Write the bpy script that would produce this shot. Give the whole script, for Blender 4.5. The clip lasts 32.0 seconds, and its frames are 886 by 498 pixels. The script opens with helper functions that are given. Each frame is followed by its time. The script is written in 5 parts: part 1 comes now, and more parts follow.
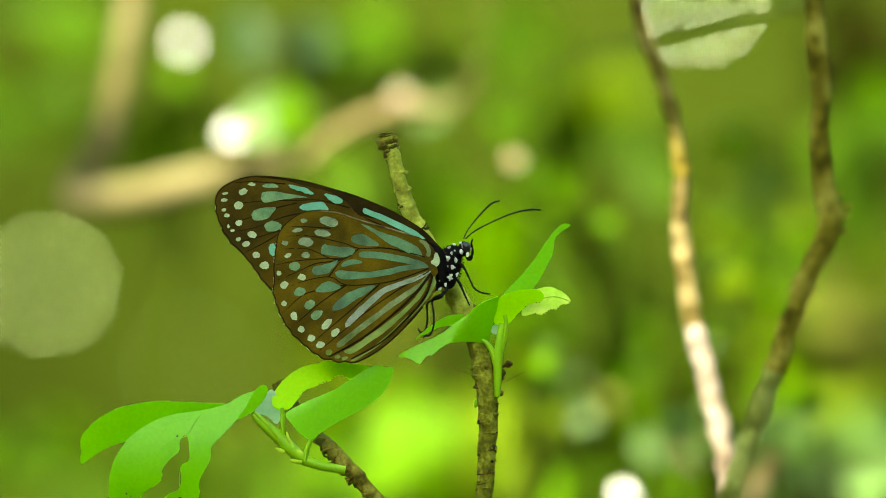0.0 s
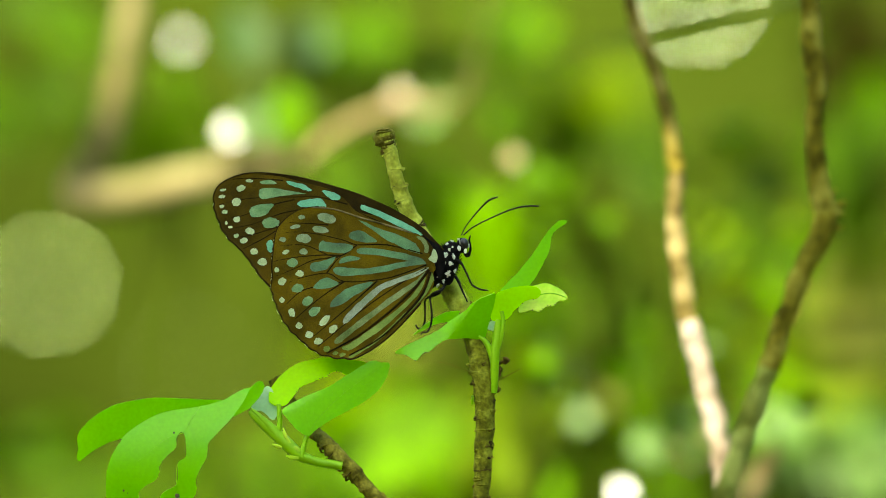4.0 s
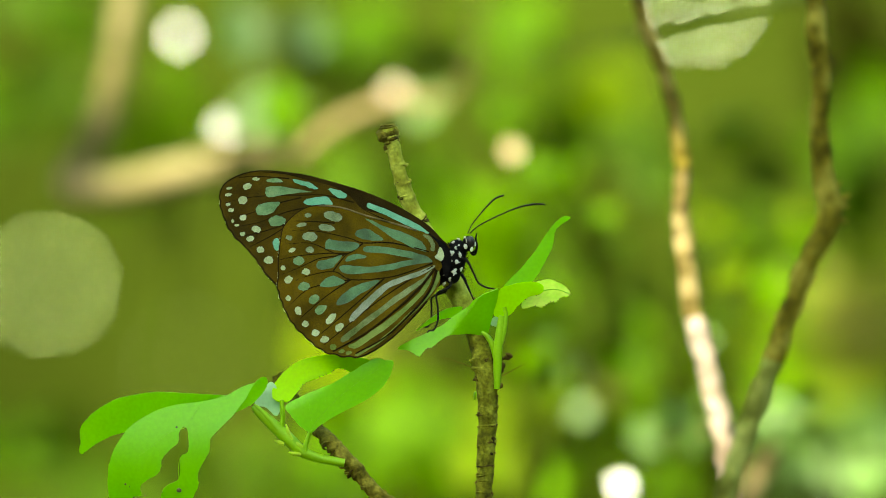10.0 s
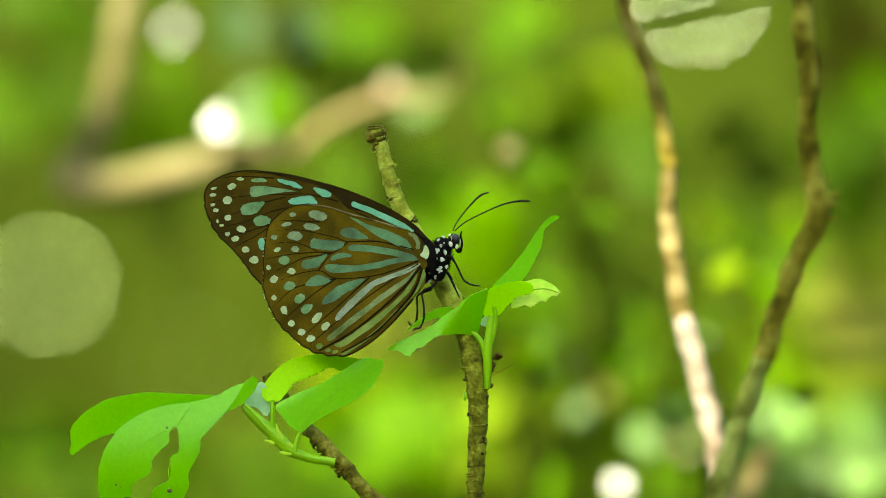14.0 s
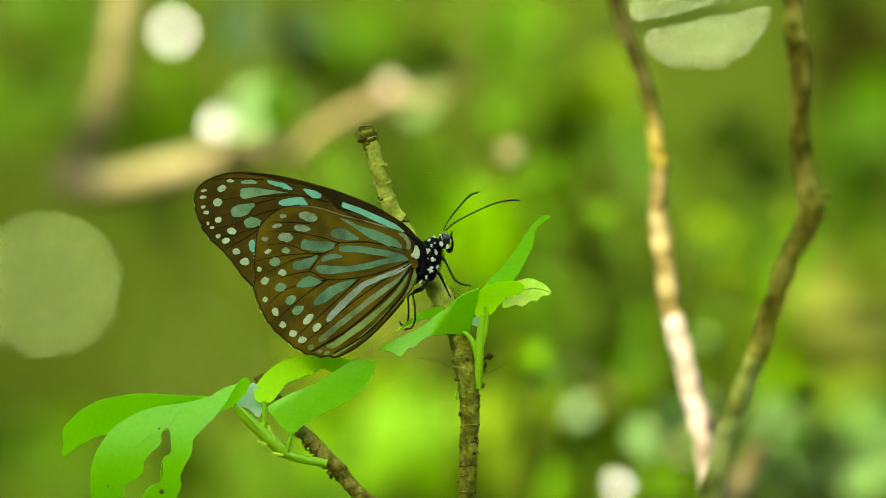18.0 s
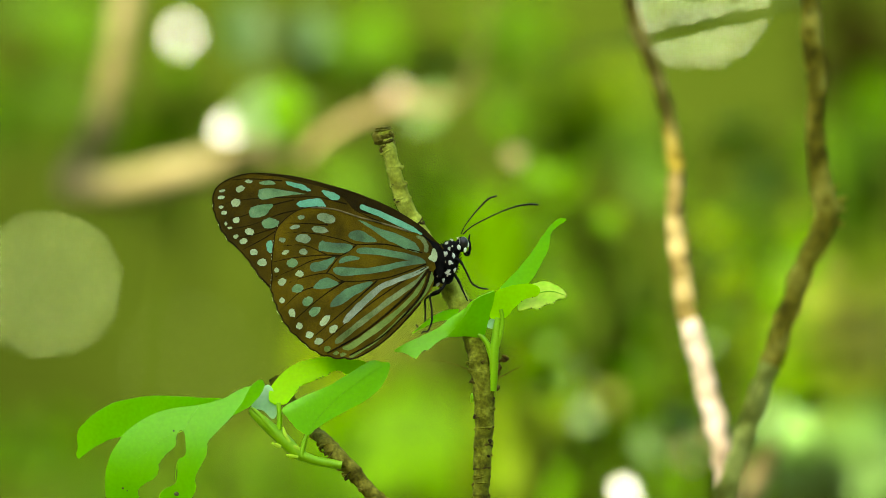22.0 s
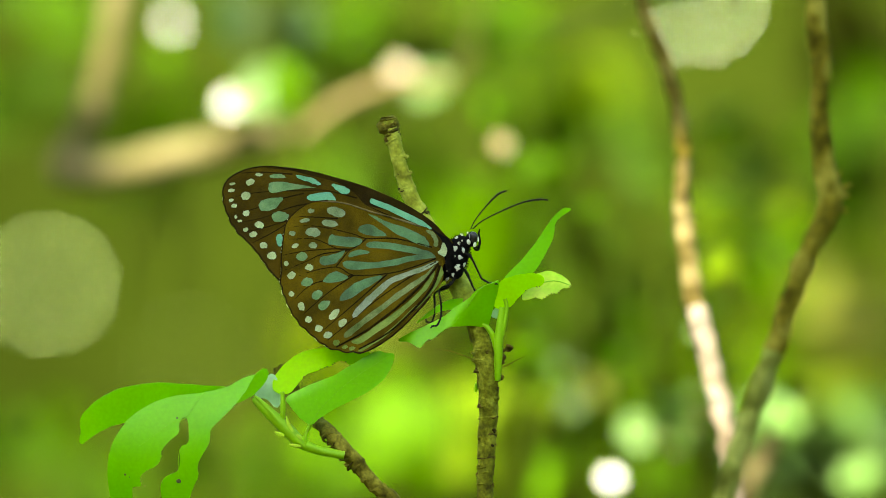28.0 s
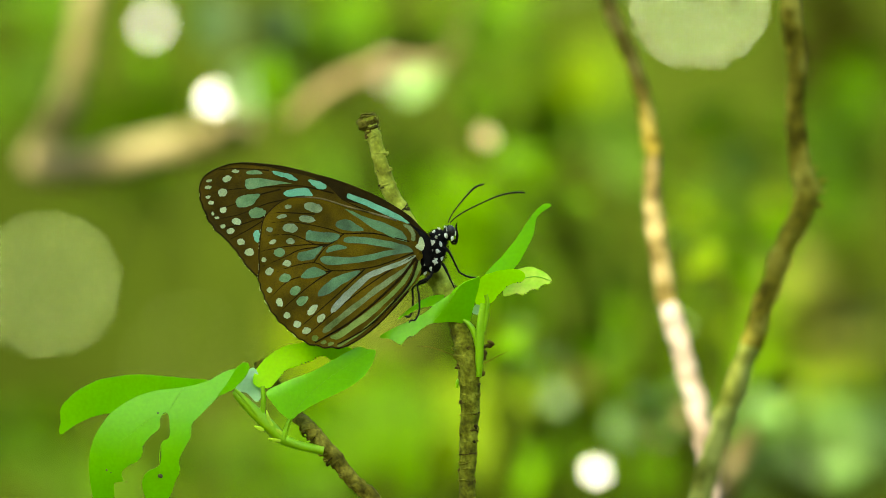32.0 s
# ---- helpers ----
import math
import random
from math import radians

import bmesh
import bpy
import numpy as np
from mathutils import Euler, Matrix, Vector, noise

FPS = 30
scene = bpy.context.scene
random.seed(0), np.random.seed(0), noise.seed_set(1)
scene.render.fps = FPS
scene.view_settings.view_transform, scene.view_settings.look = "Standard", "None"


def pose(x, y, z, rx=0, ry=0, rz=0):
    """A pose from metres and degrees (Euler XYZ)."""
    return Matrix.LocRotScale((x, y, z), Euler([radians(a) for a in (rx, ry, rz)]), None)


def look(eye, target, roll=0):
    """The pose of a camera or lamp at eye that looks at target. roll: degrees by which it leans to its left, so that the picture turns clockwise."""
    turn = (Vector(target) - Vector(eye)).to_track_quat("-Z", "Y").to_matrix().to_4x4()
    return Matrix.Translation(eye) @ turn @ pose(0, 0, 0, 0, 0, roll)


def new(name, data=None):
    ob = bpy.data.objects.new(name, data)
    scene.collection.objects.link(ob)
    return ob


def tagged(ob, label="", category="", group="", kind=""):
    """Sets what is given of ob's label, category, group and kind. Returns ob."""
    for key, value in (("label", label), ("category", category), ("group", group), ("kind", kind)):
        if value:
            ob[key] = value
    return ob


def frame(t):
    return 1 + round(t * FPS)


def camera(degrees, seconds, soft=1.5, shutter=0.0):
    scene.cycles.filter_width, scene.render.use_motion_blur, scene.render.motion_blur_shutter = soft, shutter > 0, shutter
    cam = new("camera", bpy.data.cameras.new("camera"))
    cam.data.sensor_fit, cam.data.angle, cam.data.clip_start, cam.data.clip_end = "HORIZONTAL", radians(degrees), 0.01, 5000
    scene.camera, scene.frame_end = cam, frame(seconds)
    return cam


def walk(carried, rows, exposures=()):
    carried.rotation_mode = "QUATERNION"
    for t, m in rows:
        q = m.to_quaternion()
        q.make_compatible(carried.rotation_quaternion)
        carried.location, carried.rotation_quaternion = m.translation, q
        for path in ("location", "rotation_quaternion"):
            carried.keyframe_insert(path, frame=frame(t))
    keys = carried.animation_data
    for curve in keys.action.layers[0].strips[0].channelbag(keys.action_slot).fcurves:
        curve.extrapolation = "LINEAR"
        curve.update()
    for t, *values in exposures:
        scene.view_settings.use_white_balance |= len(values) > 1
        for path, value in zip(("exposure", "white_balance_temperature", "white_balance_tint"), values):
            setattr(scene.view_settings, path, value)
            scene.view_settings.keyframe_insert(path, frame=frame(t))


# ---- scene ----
from mathutils import geometry

# ---- camera ----
EYE_BACK, Z0 = 0.986, 1.0          # the eye stands this far before the perch, this high
U = 0.00011                        # one drawing unit on the perch's plane: 0.11 mm
cam = camera(10.0, 32.0, soft=1.0)
cam.data.dof.use_dof = True
cam.data.dof.focus_distance = EYE_BACK - 0.001
cam.data.dof.aperture_fstop = 6.6
cam.data.dof.aperture_blades = 0
EYE = (0, -EYE_BACK, Z0)
walk(cam, [(0, look(EYE, (0, 0, Z0))), (32.0, look(EYE, (0, 0, Z0)))], exposures=[(0, 2.97, 8400, -6), (32.0, 2.97, 8400, -6)])

# ---- light ----
SUN_WAY = Vector((-0.34, -0.62, 0.90)).normalized()     # towards the sun: over the viewer's shoulder
world = bpy.data.worlds.new("world")
scene.world = world
world.use_nodes = True
wn, wl = world.node_tree.nodes, world.node_tree.links
sky = wn.new("ShaderNodeTexSky")
sky.sky_type, sky.sun_disc = "NISHITA", False
sky.sun_elevation = math.asin(SUN_WAY.z)
sky.sun_rotation = math.atan2(SUN_WAY.x, SUN_WAY.y)
wl.new(sky.outputs[0], wn["Background"].inputs[0])
wn["Background"].inputs[1].default_value = 0.15
sun = new("sun", bpy.data.lights.new("sun", "SUN"))
sun.data.energy, sun.data.angle, sun.data.color = 4.5, radians(0.53), (1.0, 0.96, 0.91)
sun.matrix_world = look(SUN_WAY * 20, (0, 0, 0))


# ---- materials ----
def material(name, base, second, rough=0.5, scale=900.0, fine=6000.0, bump=0.15, translucent=0.0, spec=0.5, metal=0.0,
             tint=0.0, third=None, space="Object", stretch=(1, 1, 1), detail=4.0, low=0.35, high=0.65, grain_by=0.2):
    """A procedural surface: two colours mixed by a coarse noise, fine grain, relief and, for leaves, light let through."""
    m = bpy.data.materials.new(name)
    m.use_nodes = True
    nt = m.node_tree
    n, l = nt.nodes, nt.links
    p = n["Principled BSDF"]
    tc = n.new("ShaderNodeTexCoord")
    mp = n.new("ShaderNodeMapping")
    mp.inputs["Scale"].default_value = stretch
    l.new(tc.outputs[space], mp.inputs[0])
    a = n.new("ShaderNodeTexNoise")
    a.inputs["Scale"].default_value, a.inputs["Detail"].default_value = scale, detail
    b = n.new("ShaderNodeTexNoise")
    b.inputs["Scale"].default_value, b.inputs["Detail"].default_value = fine, 3.0
    for x in (a, b):
        l.new(mp.outputs[0], x.inputs["Vector"])
    ramp = n.new("ShaderNodeValToRGB")
    ramp.color_ramp.elements[0].position, ramp.color_ramp.elements[1].position = low, high
    ramp.color_ramp.elements[0].color, ramp.color_ramp.elements[1].color = (*base, 1), (*second, 1)
    if third:
        e = ramp.color_ramp.elements.new((low + high) / 2)
        e.color = (*third, 1)
    l.new(a.outputs[0], ramp.inputs[0])
    grain = n.new("ShaderNodeMix")
    grain.data_type, grain.blend_type = "RGBA", "MULTIPLY"
    grain.inputs["Factor"].default_value = 1.0
    gr = n.new("ShaderNodeMapRange")
    gr.inputs["From Min"].default_value, gr.inputs["From Max"].default_value = 0.3, 0.7
    gr.inputs["To Min"].default_value, gr.inputs["To Max"].default_value = 1 - grain_by, 1 + grain_by * 0.7
    l.new(b.outputs[0], gr.inputs["Value"])
    l.new(ramp.outputs[0], grain.inputs["A"])
    l.new(gr.outputs[0], grain.inputs["B"])
    col = grain.outputs["Result"]
    if tint:
        info = n.new("ShaderNodeObjectInfo")
        hs = n.new("ShaderNodeHueSaturation")
        mr = n.new("ShaderNodeMapRange")
        mr.inputs["To Min"].default_value, mr.inputs["To Max"].default_value = 1 - tint, 1 + tint
        l.new(info.outputs["Random"], mr.inputs["Value"])
        l.new(mr.outputs[0], hs.inputs["Value"])
        l.new(col, hs.inputs["Color"])
        col = hs.outputs[0]
    l.new(col, p.inputs["Base Color"])
    p.inputs["Roughness"].default_value, p.inputs["Specular IOR Level"].default_value = rough, spec
    p.inputs["Metallic"].default_value = metal
    bp = n.new("ShaderNodeBump")
    bp.inputs["Strength"].default_value, bp.inputs["Distance"].default_value = bump, 0.0002
    l.new(b.outputs[0], bp.inputs["Height"])
    l.new(bp.outputs[0], p.inputs["Normal"])
    if translucent:
        tr = n.new("ShaderNodeBsdfTranslucent")
        l.new(col, tr.inputs["Color"])
        mx = n.new("ShaderNodeMixShader")
        mx.inputs[0].default_value = translucent
        l.new(p.outputs[0], mx.inputs[1])
        l.new(tr.outputs[0], mx.inputs[2])
        l.new(mx.outputs[0], n["Material Output"].inputs[0])
    return m


WING_BROWN = material("wing_brown", (0.062, 0.041, 0.0018), (0.132, 0.088, 0.0036), 0.7, 160, 5200, 0.6, 0.15, 0.06, grain_by=0.28)
WING_DARK = material("wing_dark", (0.036, 0.023, 0.0013), (0.098, 0.062, 0.0032), 0.7, 110, 5200, 0.6, 0.08, 0.06, grain_by=0.28)
VEIN = material("wing_vein", (0.010, 0.0065, 0.0008), (0.026, 0.016, 0.0014), 0.75, 300, 5000, 0.3, 0, 0.05)
TEAL = material("scale_teal", (0.105, 0.215, 0.085), (0.20, 0.325, 0.135), 0.65, 420, 5200, 0.5, 0.1, 0.1, grain_by=0.25)
TEAL_GREY = material("scale_grey_teal", (0.070, 0.130, 0.062), (0.125, 0.27, 0.115), 0.65, 200, 5200, 0.5, 0.1, 0.1, grain_by=0.25)
AQUA = material("scale_aqua", (0.125, 0.38, 0.215), (0.175, 0.47, 0.275), 0.6, 420, 5200, 0.5, 0.1, 0.12, grain_by=0.2)
CREAM = material("scale_cream", (0.33, 0.41, 0.19), (0.47, 0.55, 0.28), 0.7, 420, 5200, 0.5, 0.1, 0.1, grain_by=0.25)
COSTA = material("wing_black_brown", (0.010, 0.006, 0.0006), (0.030, 0.019, 0.0012), 0.7, 140, 5200, 0.6, 0.05, 0.06)
COSTA_PALE = material("wing_pale_edge", (0.05, 0.04, 0.012), (0.20, 0.16, 0.07), 0.75, 500, 5200, 0.6, 0.05, 0.06)
SPOT_GREY = material("scale_grey_green", (0.15, 0.215, 0.10), (0.26, 0.33, 0.17), 0.65, 420, 5200, 0.5, 0.1, 0.1, grain_by=0.3)
GREEN_PALE = material("scale_pale_green", (0.135, 0.205, 0.035), (0.24, 0.33, 0.07), 0.65, 220, 5200, 0.5, 0.2, 0.1, grain_by=0.3)
STREAK = material("scale_pale_teal", (0.16, 0.225, 0.11), (0.37, 0.41, 0.28), 0.65, 200, 5200, 0.5, 0.1, 0.1, grain_by=0.35)
DUSKY = material("scale_dusky_green", (0.10, 0.145, 0.038), (0.22, 0.27, 0.105), 0.65, 220, 5200, 0.5, 0.1, 0.1, grain_by=0.35)
FUR = material("body_fur", (0.0012, 0.0012, 0.0010), (0.005, 0.0045, 0.003), 0.85, 900, 7000, 0.9, 0, 0.08)
SPOT_WHITE = material("body_spot", (0.42, 0.45, 0.31), (0.60, 0.62, 0.48), 0.75, 900, 7000, 0.6)
EYE_DARK = material("compound_eye", (0.008, 0.007, 0.005), (0.02, 0.018, 0.012), 0.3, 700, 9000, 0.3, 0, 0.3)
LEG = material("leg_chitin", (0.002, 0.002, 0.0014), (0.007, 0.006, 0.0035), 0.6, 900, 7000, 0.4, 0, 0.1)
LEAF_FRESH = material("leaf_fresh", (0.21, 0.60, 0.008), (0.27, 0.67, 0.014), 0.40, 34, 1500, 0.12, 0.48, 0.35, grain_by=0.05)
LEAF_LIME = material("leaf_lime", (0.42, 0.78, 0.003), (0.48, 0.84, 0.005), 0.5, 40, 1500, 0.12, 0.55, 0.25, grain_by=0.05)
LEAF_PALE = material("leaf_underside", (0.42, 0.66, 0.34), (0.50, 0.74, 0.42), 0.5, 110, 1500, 0.25, 0.35, 0.3, grain_by=0.06)
LEAF_YELLOWING = material("leaf_yellowing", (0.40, 0.71, 0.015), (0.64, 0.78, 0.085), 0.5, 230, 1500, 0.3, 0.5, 0.3, grain_by=0.08)
BITE = material("leaf_bitten_edge", (0.03, 0.025, 0.008), (0.12, 0.10, 0.02), 0.8, 800, 4000, 0.5)
RIB = material("leaf_rib", (0.24, 0.60, 0.014), (0.29, 0.65, 0.02), 0.45, 300, 3000, 0.2, 0.4, 0.3)
SHOOT = material("green_shoot", (0.23, 0.50, 0.007), (0.32, 0.60, 0.016), 0.45, 120, 2600, 0.15, 0.35, 0.35, grain_by=0.06)
BARK = material("twig_bark", (0.044, 0.037, 0.0035), (0.24, 0.216, 0.030), 0.9, 420, 1500, 1.0, third=(0.128, 0.114, 0.011), spec=0.08, low=0.28, high=0.72, grain_by=0.4)
BARK_GREEN = material("twig_green_bark", (0.105, 0.095, 0.009), (0.40, 0.44, 0.060), 0.85, 300, 1800, 0.8, third=(0.25, 0.272, 0.025), spec=0.08, low=0.26, high=0.7, grain_by=0.25)
BARK_LOWER = material("twig_lower_bark", (0.044, 0.040, 0.0035), (0.245, 0.26, 0.026), 0.88, 420, 1500, 1.0, third=(0.132, 0.138, 0.009), spec=0.08, low=0.28, high=0.72, grain_by=0.4)
BARK_DARK = material("twig_scar", (0.014, 0.010, 0.0015), (0.10, 0.074, 0.011), 0.9, 700, 3200, 1.0, spec=0.08)
BRANCH = material("branch_bark", (0.055, 0.042, 0.004), (0.24, 0.19, 0.045), 0.8, 190, 1400, 1.0, third=(0.135, 0.105, 0.016), spec=0.05)
# Tan and pale barks: part of the sunlit brightness is put into their colour.
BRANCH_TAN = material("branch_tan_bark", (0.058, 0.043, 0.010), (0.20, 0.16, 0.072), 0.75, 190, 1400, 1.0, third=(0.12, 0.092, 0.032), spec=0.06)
BRANCH_PALE = material("branch_pale_bark", (0.135, 0.102, 0.068), (0.31, 0.26, 0.212), 0.75, 190, 1400, 1.0, third=(0.225, 0.182, 0.140), spec=0.08)
BRANCH_LICHEN = material("branch_grey_lichen", (0.072, 0.082, 0.010), (0.28, 0.31, 0.07), 0.9, 150, 1400, 1.0, third=(0.165, 0.185, 0.032), spec=0.05)
BRANCH_GREY = material("branch_lichen", (0.050, 0.041, 0.003), (0.27, 0.235, 0.036), 0.9, 190, 1400, 1.0, third=(0.14, 0.118, 0.010), spec=0.05)
TAN_BARK = material("tan_bark", (0.10, 0.074, 0.027), (0.18, 0.138, 0.062), 0.85, 60, 700, 0.8, spec=0.1)
THIN_GREEN = material("thin_green_twig", (0.020, 0.032, 0.004), (0.042, 0.060, 0.008), 0.7, 60, 700, 0.5, spec=0.1)
B_BROWN = material("foliage_brown", (0.0333, 0.02516, 0.00444), (0.0629, 0.0444, 0.00888), 0.6, 40, 700, 0.2, 0.2, 0.2, tint=0.2)
THIN_STEM = material("thin_stem", (0.021, 0.035, 0.0015), (0.036, 0.054, 0.003), 0.8, 60, 700, 0.5, spec=0.05)
FAR_BARK = material("far_bark", (0.055, 0.047, 0.013), (0.14, 0.120, 0.054), 0.9, 60, 700, 0.8, spec=0.05)
# Foliage greens from dark to bright: shaded and sunlit spots are partly set by colour.
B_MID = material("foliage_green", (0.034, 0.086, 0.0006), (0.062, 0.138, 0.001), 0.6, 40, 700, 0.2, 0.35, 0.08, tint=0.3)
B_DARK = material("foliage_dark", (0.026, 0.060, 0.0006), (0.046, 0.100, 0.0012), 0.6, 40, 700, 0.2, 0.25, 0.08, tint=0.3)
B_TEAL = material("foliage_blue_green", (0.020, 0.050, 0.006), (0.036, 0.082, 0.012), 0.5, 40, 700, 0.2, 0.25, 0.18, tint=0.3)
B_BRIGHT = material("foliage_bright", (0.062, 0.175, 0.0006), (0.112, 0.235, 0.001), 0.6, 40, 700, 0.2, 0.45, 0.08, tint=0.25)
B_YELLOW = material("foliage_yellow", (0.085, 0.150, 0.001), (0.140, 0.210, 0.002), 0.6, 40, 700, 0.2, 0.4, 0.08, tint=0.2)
B_GREY = material("foliage_grey_green", (0.075, 0.16, 0.024), (0.13, 0.24, 0.052), 0.42, 40, 700, 0.2, 0.2, 0.25, tint=0.25)
B_STRAW = material("foliage_straw", (0.105, 0.122, 0.013), (0.158, 0.175, 0.028), 0.6, 40, 700, 0.2, 0.3, 0.08, tint=0.2)
# Near-white leaf base: part of the glint's whiteness is put into the colour.
B_GLOSS = material("foliage_pale_glint", (0.23, 0.225, 0.20), (0.30, 0.295, 0.265), 0.27, 40, 700, 0.05, 0.15, 0.38)
B_PINK = material("leaf_pink_tan", (0.26, 0.185, 0.075), (0.36, 0.27, 0.135), 0.34, 50, 700, 0.1, 0.2, 0.4)
CANOPY = material("canopy_leaf", (0.187, 0.391, 0.051), (0.272, 0.493, 0.0765), 0.5, 40, 700, 0.2, 0.6, 0.3)
GROUND = material("forest_floor", (0.008, 0.0072, 0.0032), (0.024, 0.0208, 0.008), 0.95, 5, 60, 0.8, third=(0.0144, 0.016, 0.0048), spec=0.1, detail=8.0)
LITTER = material("fallen_leaf", (0.022, 0.016, 0.006), (0.030, 0.060, 0.008), 0.7, 9, 300, 0.3, 0.2, 0.2, third=(0.045, 0.034, 0.012))
BACK = material("far_forest", (0.010, 0.0150, 0.0016), (0.024, 0.036, 0.0038), 0.95, 0.5, 9, 0.5, third=(0.016, 0.0235, 0.0025), spec=0.0)


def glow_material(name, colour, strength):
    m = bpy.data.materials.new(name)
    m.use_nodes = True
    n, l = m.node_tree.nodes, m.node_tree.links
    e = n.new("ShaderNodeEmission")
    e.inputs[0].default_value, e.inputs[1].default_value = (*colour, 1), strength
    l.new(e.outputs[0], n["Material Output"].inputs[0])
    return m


# ---- tools ----
def at(u, v, y=0.0):
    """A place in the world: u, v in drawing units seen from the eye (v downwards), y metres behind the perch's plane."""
    k = U * (EYE_BACK + y) / EYE_BACK
    return Vector(((u - 784) * k, y, Z0 + (441 - v) * k))


def smooth(points, closed=True, steps=4):
    """A Catmull-Rom line through the points."""
    pts = [np.array(p, float) for p in points]
    n, out = len(pts), []
    for i in range(n if closed else n - 1):
        p0, p1, p2, p3 = (pts[(i + k) % n] if closed else pts[min(max(i + k, 0), n - 1)] for k in (-1, 0, 1, 2))
        for s in range(steps):
            t = s / steps
            out.append(0.5 * (2 * p1 + (p2 - p0) * t + (2 * p0 - 5 * p1 + 4 * p2 - p3) * t * t + (3 * p1 - p0 - 3 * p2 + p3) * t ** 3))
    if not closed:
        out.append(pts[-1])
    return np.array(out)


def inside(grid, poly):
    x, y = grid[:, 0], grid[:, 1]
    hit = np.zeros(len(grid), bool)
    for (x0, y0), (x1, y1) in zip(poly, np.roll(poly, -1, 0)):
        cross = (y0 > y) != (y1 > y)
        with np.errstate(all="ignore"):
            hit ^= cross & (x < (x1 - x0) * (y - y0) / (y1 - y0) + x0)
    return hit


def plate(bm, outline, lift, origin, step=12.0, thick=0.0002, steps=4, ragged=0.0, at_y=0.0):
    """A thin curved sheet with this outline (u, v), bent out of its plane by lift(u, v) in metres; local to origin."""
    poly = smooth(outline, True, steps)
    if ragged:
        poly = poly + np.random.uniform(-ragged, ragged, poly.shape)
    lo, hi = poly.min(0), poly.max(0)
    gx, gy = np.meshgrid(np.arange(lo[0] + step / 2, hi[0], step), np.arange(lo[1] + step / 2, hi[1], step))
    grid = np.stack([gx.ravel() + (np.arange(gx.size) // gx.shape[1] % 2) * step / 2, gy.ravel()], 1)
    grid = grid[inside(grid, poly)]
    if len(grid):
        grid = grid[np.sqrt(((grid[:, None] - poly[None]) ** 2).sum(2)).min(1) > step * 0.35]
    pts = [Vector((float(p[0]), float(p[1]))) for p in (*poly, *grid)]
    ring = list(range(len(poly)))
    vs, _, faces, *_ = geometry.delaunay_2d_cdt(pts, [], [ring], 1, 1e-4)
    made = []
    for p in vs:
        w = at(p.x, p.y, at_y) - origin
        made.append(bm.verts.new((w.x, w.y + lift(p.x, p.y), w.z)))
    fs = []
    for f in faces:
        if len(set(f)) >= 3:
            fs.append(bm.faces.new([made[i] for i in f]))
    bmesh.ops.recalc_face_normals(bm, faces=fs)
    if thick:
        bmesh.ops.solidify(bm, geom=fs, thickness=thick)
    return bm


def tube(bm, path, radii, sides=10, rough=0.0, seed=0.0, smooth_steps=4, cap=True, bulges=()):
    """A round, uneven rod along the points (metres, local) with radii that change along it."""
    pts = smooth([tuple(p) for p in path], False, smooth_steps)
    r_at = np.interp(np.linspace(0, len(path) - 1, len(pts)), range(len(path)), radii)
    rings = []
    for i, p in enumerate(pts):
        d = Vector(pts[min(i + 1, len(pts) - 1)] - pts[max(i - 1, 0)]).normalized()
        side = d.cross(Vector((0, 1, 0.02))).normalized()
        up = side.cross(d).normalized()
        near = [(q, w, 0.05 + 0.16 * abs(noise.noise(q * 9000)), noise.noise(q * 5000)) for q, w in bulges if (Vector(p) - q).length < 6 * w]
        ring = []
        for k in range(sides):
            a = 2 * math.pi * k / sides
            way = side * math.cos(a) + up * math.sin(a)
            r = (1 + sum(h * math.exp(-((p[2] - q.z + w * (1.3 * math.sin(a + 9 * f) + f)) / w) ** 2) for q, w, h, f in near)) * r_at[i] * (1 + rough * noise.noise(Vector(p) / r_at[i] * 0.55 + way * 0.9 + Vector((seed, 0, 0))))
            ring.append(bm.verts.new(Vector(p) + way * r))
        rings.append(ring)
    for a, b in zip(rings, rings[1:]):
        for k in range(sides):
            bm.faces.new((a[k], a[(k + 1) % sides], b[(k + 1) % sides], b[k]))
    if cap:
        bm.faces.new(rings[0][::-1])
        bm.faces.new(rings[-1])
    return bm


def ball(bm, centre, size, turn=0.0, seg=12, rough=0.0, grit=900):
    """A rounded lump, size along x, y, z, turned about y."""
    m = Matrix.Translation(centre) @ pose(0, 0, 0, 0, turn, 0) @ Matrix.Diagonal((*size, 1))
    made = bmesh.ops.create_uvsphere(bm, u_segments=seg, v_segments=max(6, seg * 2 // 3), radius=1.0, matrix=m)["verts"]
    if rough:
        for v in made:
            v.co += (v.co - Vector(centre)) * rough * noise.noise(v.co * grit)
    return bm


def finish(bm, name, mat, flat=False):
    bmesh.ops.recalc_face_normals(bm, faces=bm.faces)
    me = bpy.data.meshes.new(name)
    for f in bm.faces:
        f.smooth = not flat
    for e in bm.edges:
        e.smooth = e.calc_face_angle(0.0) < 0.9
    bm.to_mesh(me)
    bm.free()
    me.materials.append(mat)
    return me


def part(name, bm, mat, parent, label="", flat=False):
    ob = new(name, finish(bm, name, mat, flat))
    ob.parent = parent
    if label:
        tagged(ob, label)
    return ob


def thing(name, origin, label, category, group="", kind=""):
    ob = new(name)
    ob.empty_display_size = 0.01
    ob.location = origin
    return tagged(ob, label, category, group, kind)


def crop(ox, oy, pts, k=3.0):
    return [(ox + x / k, oy + y / k) for x, y in pts]


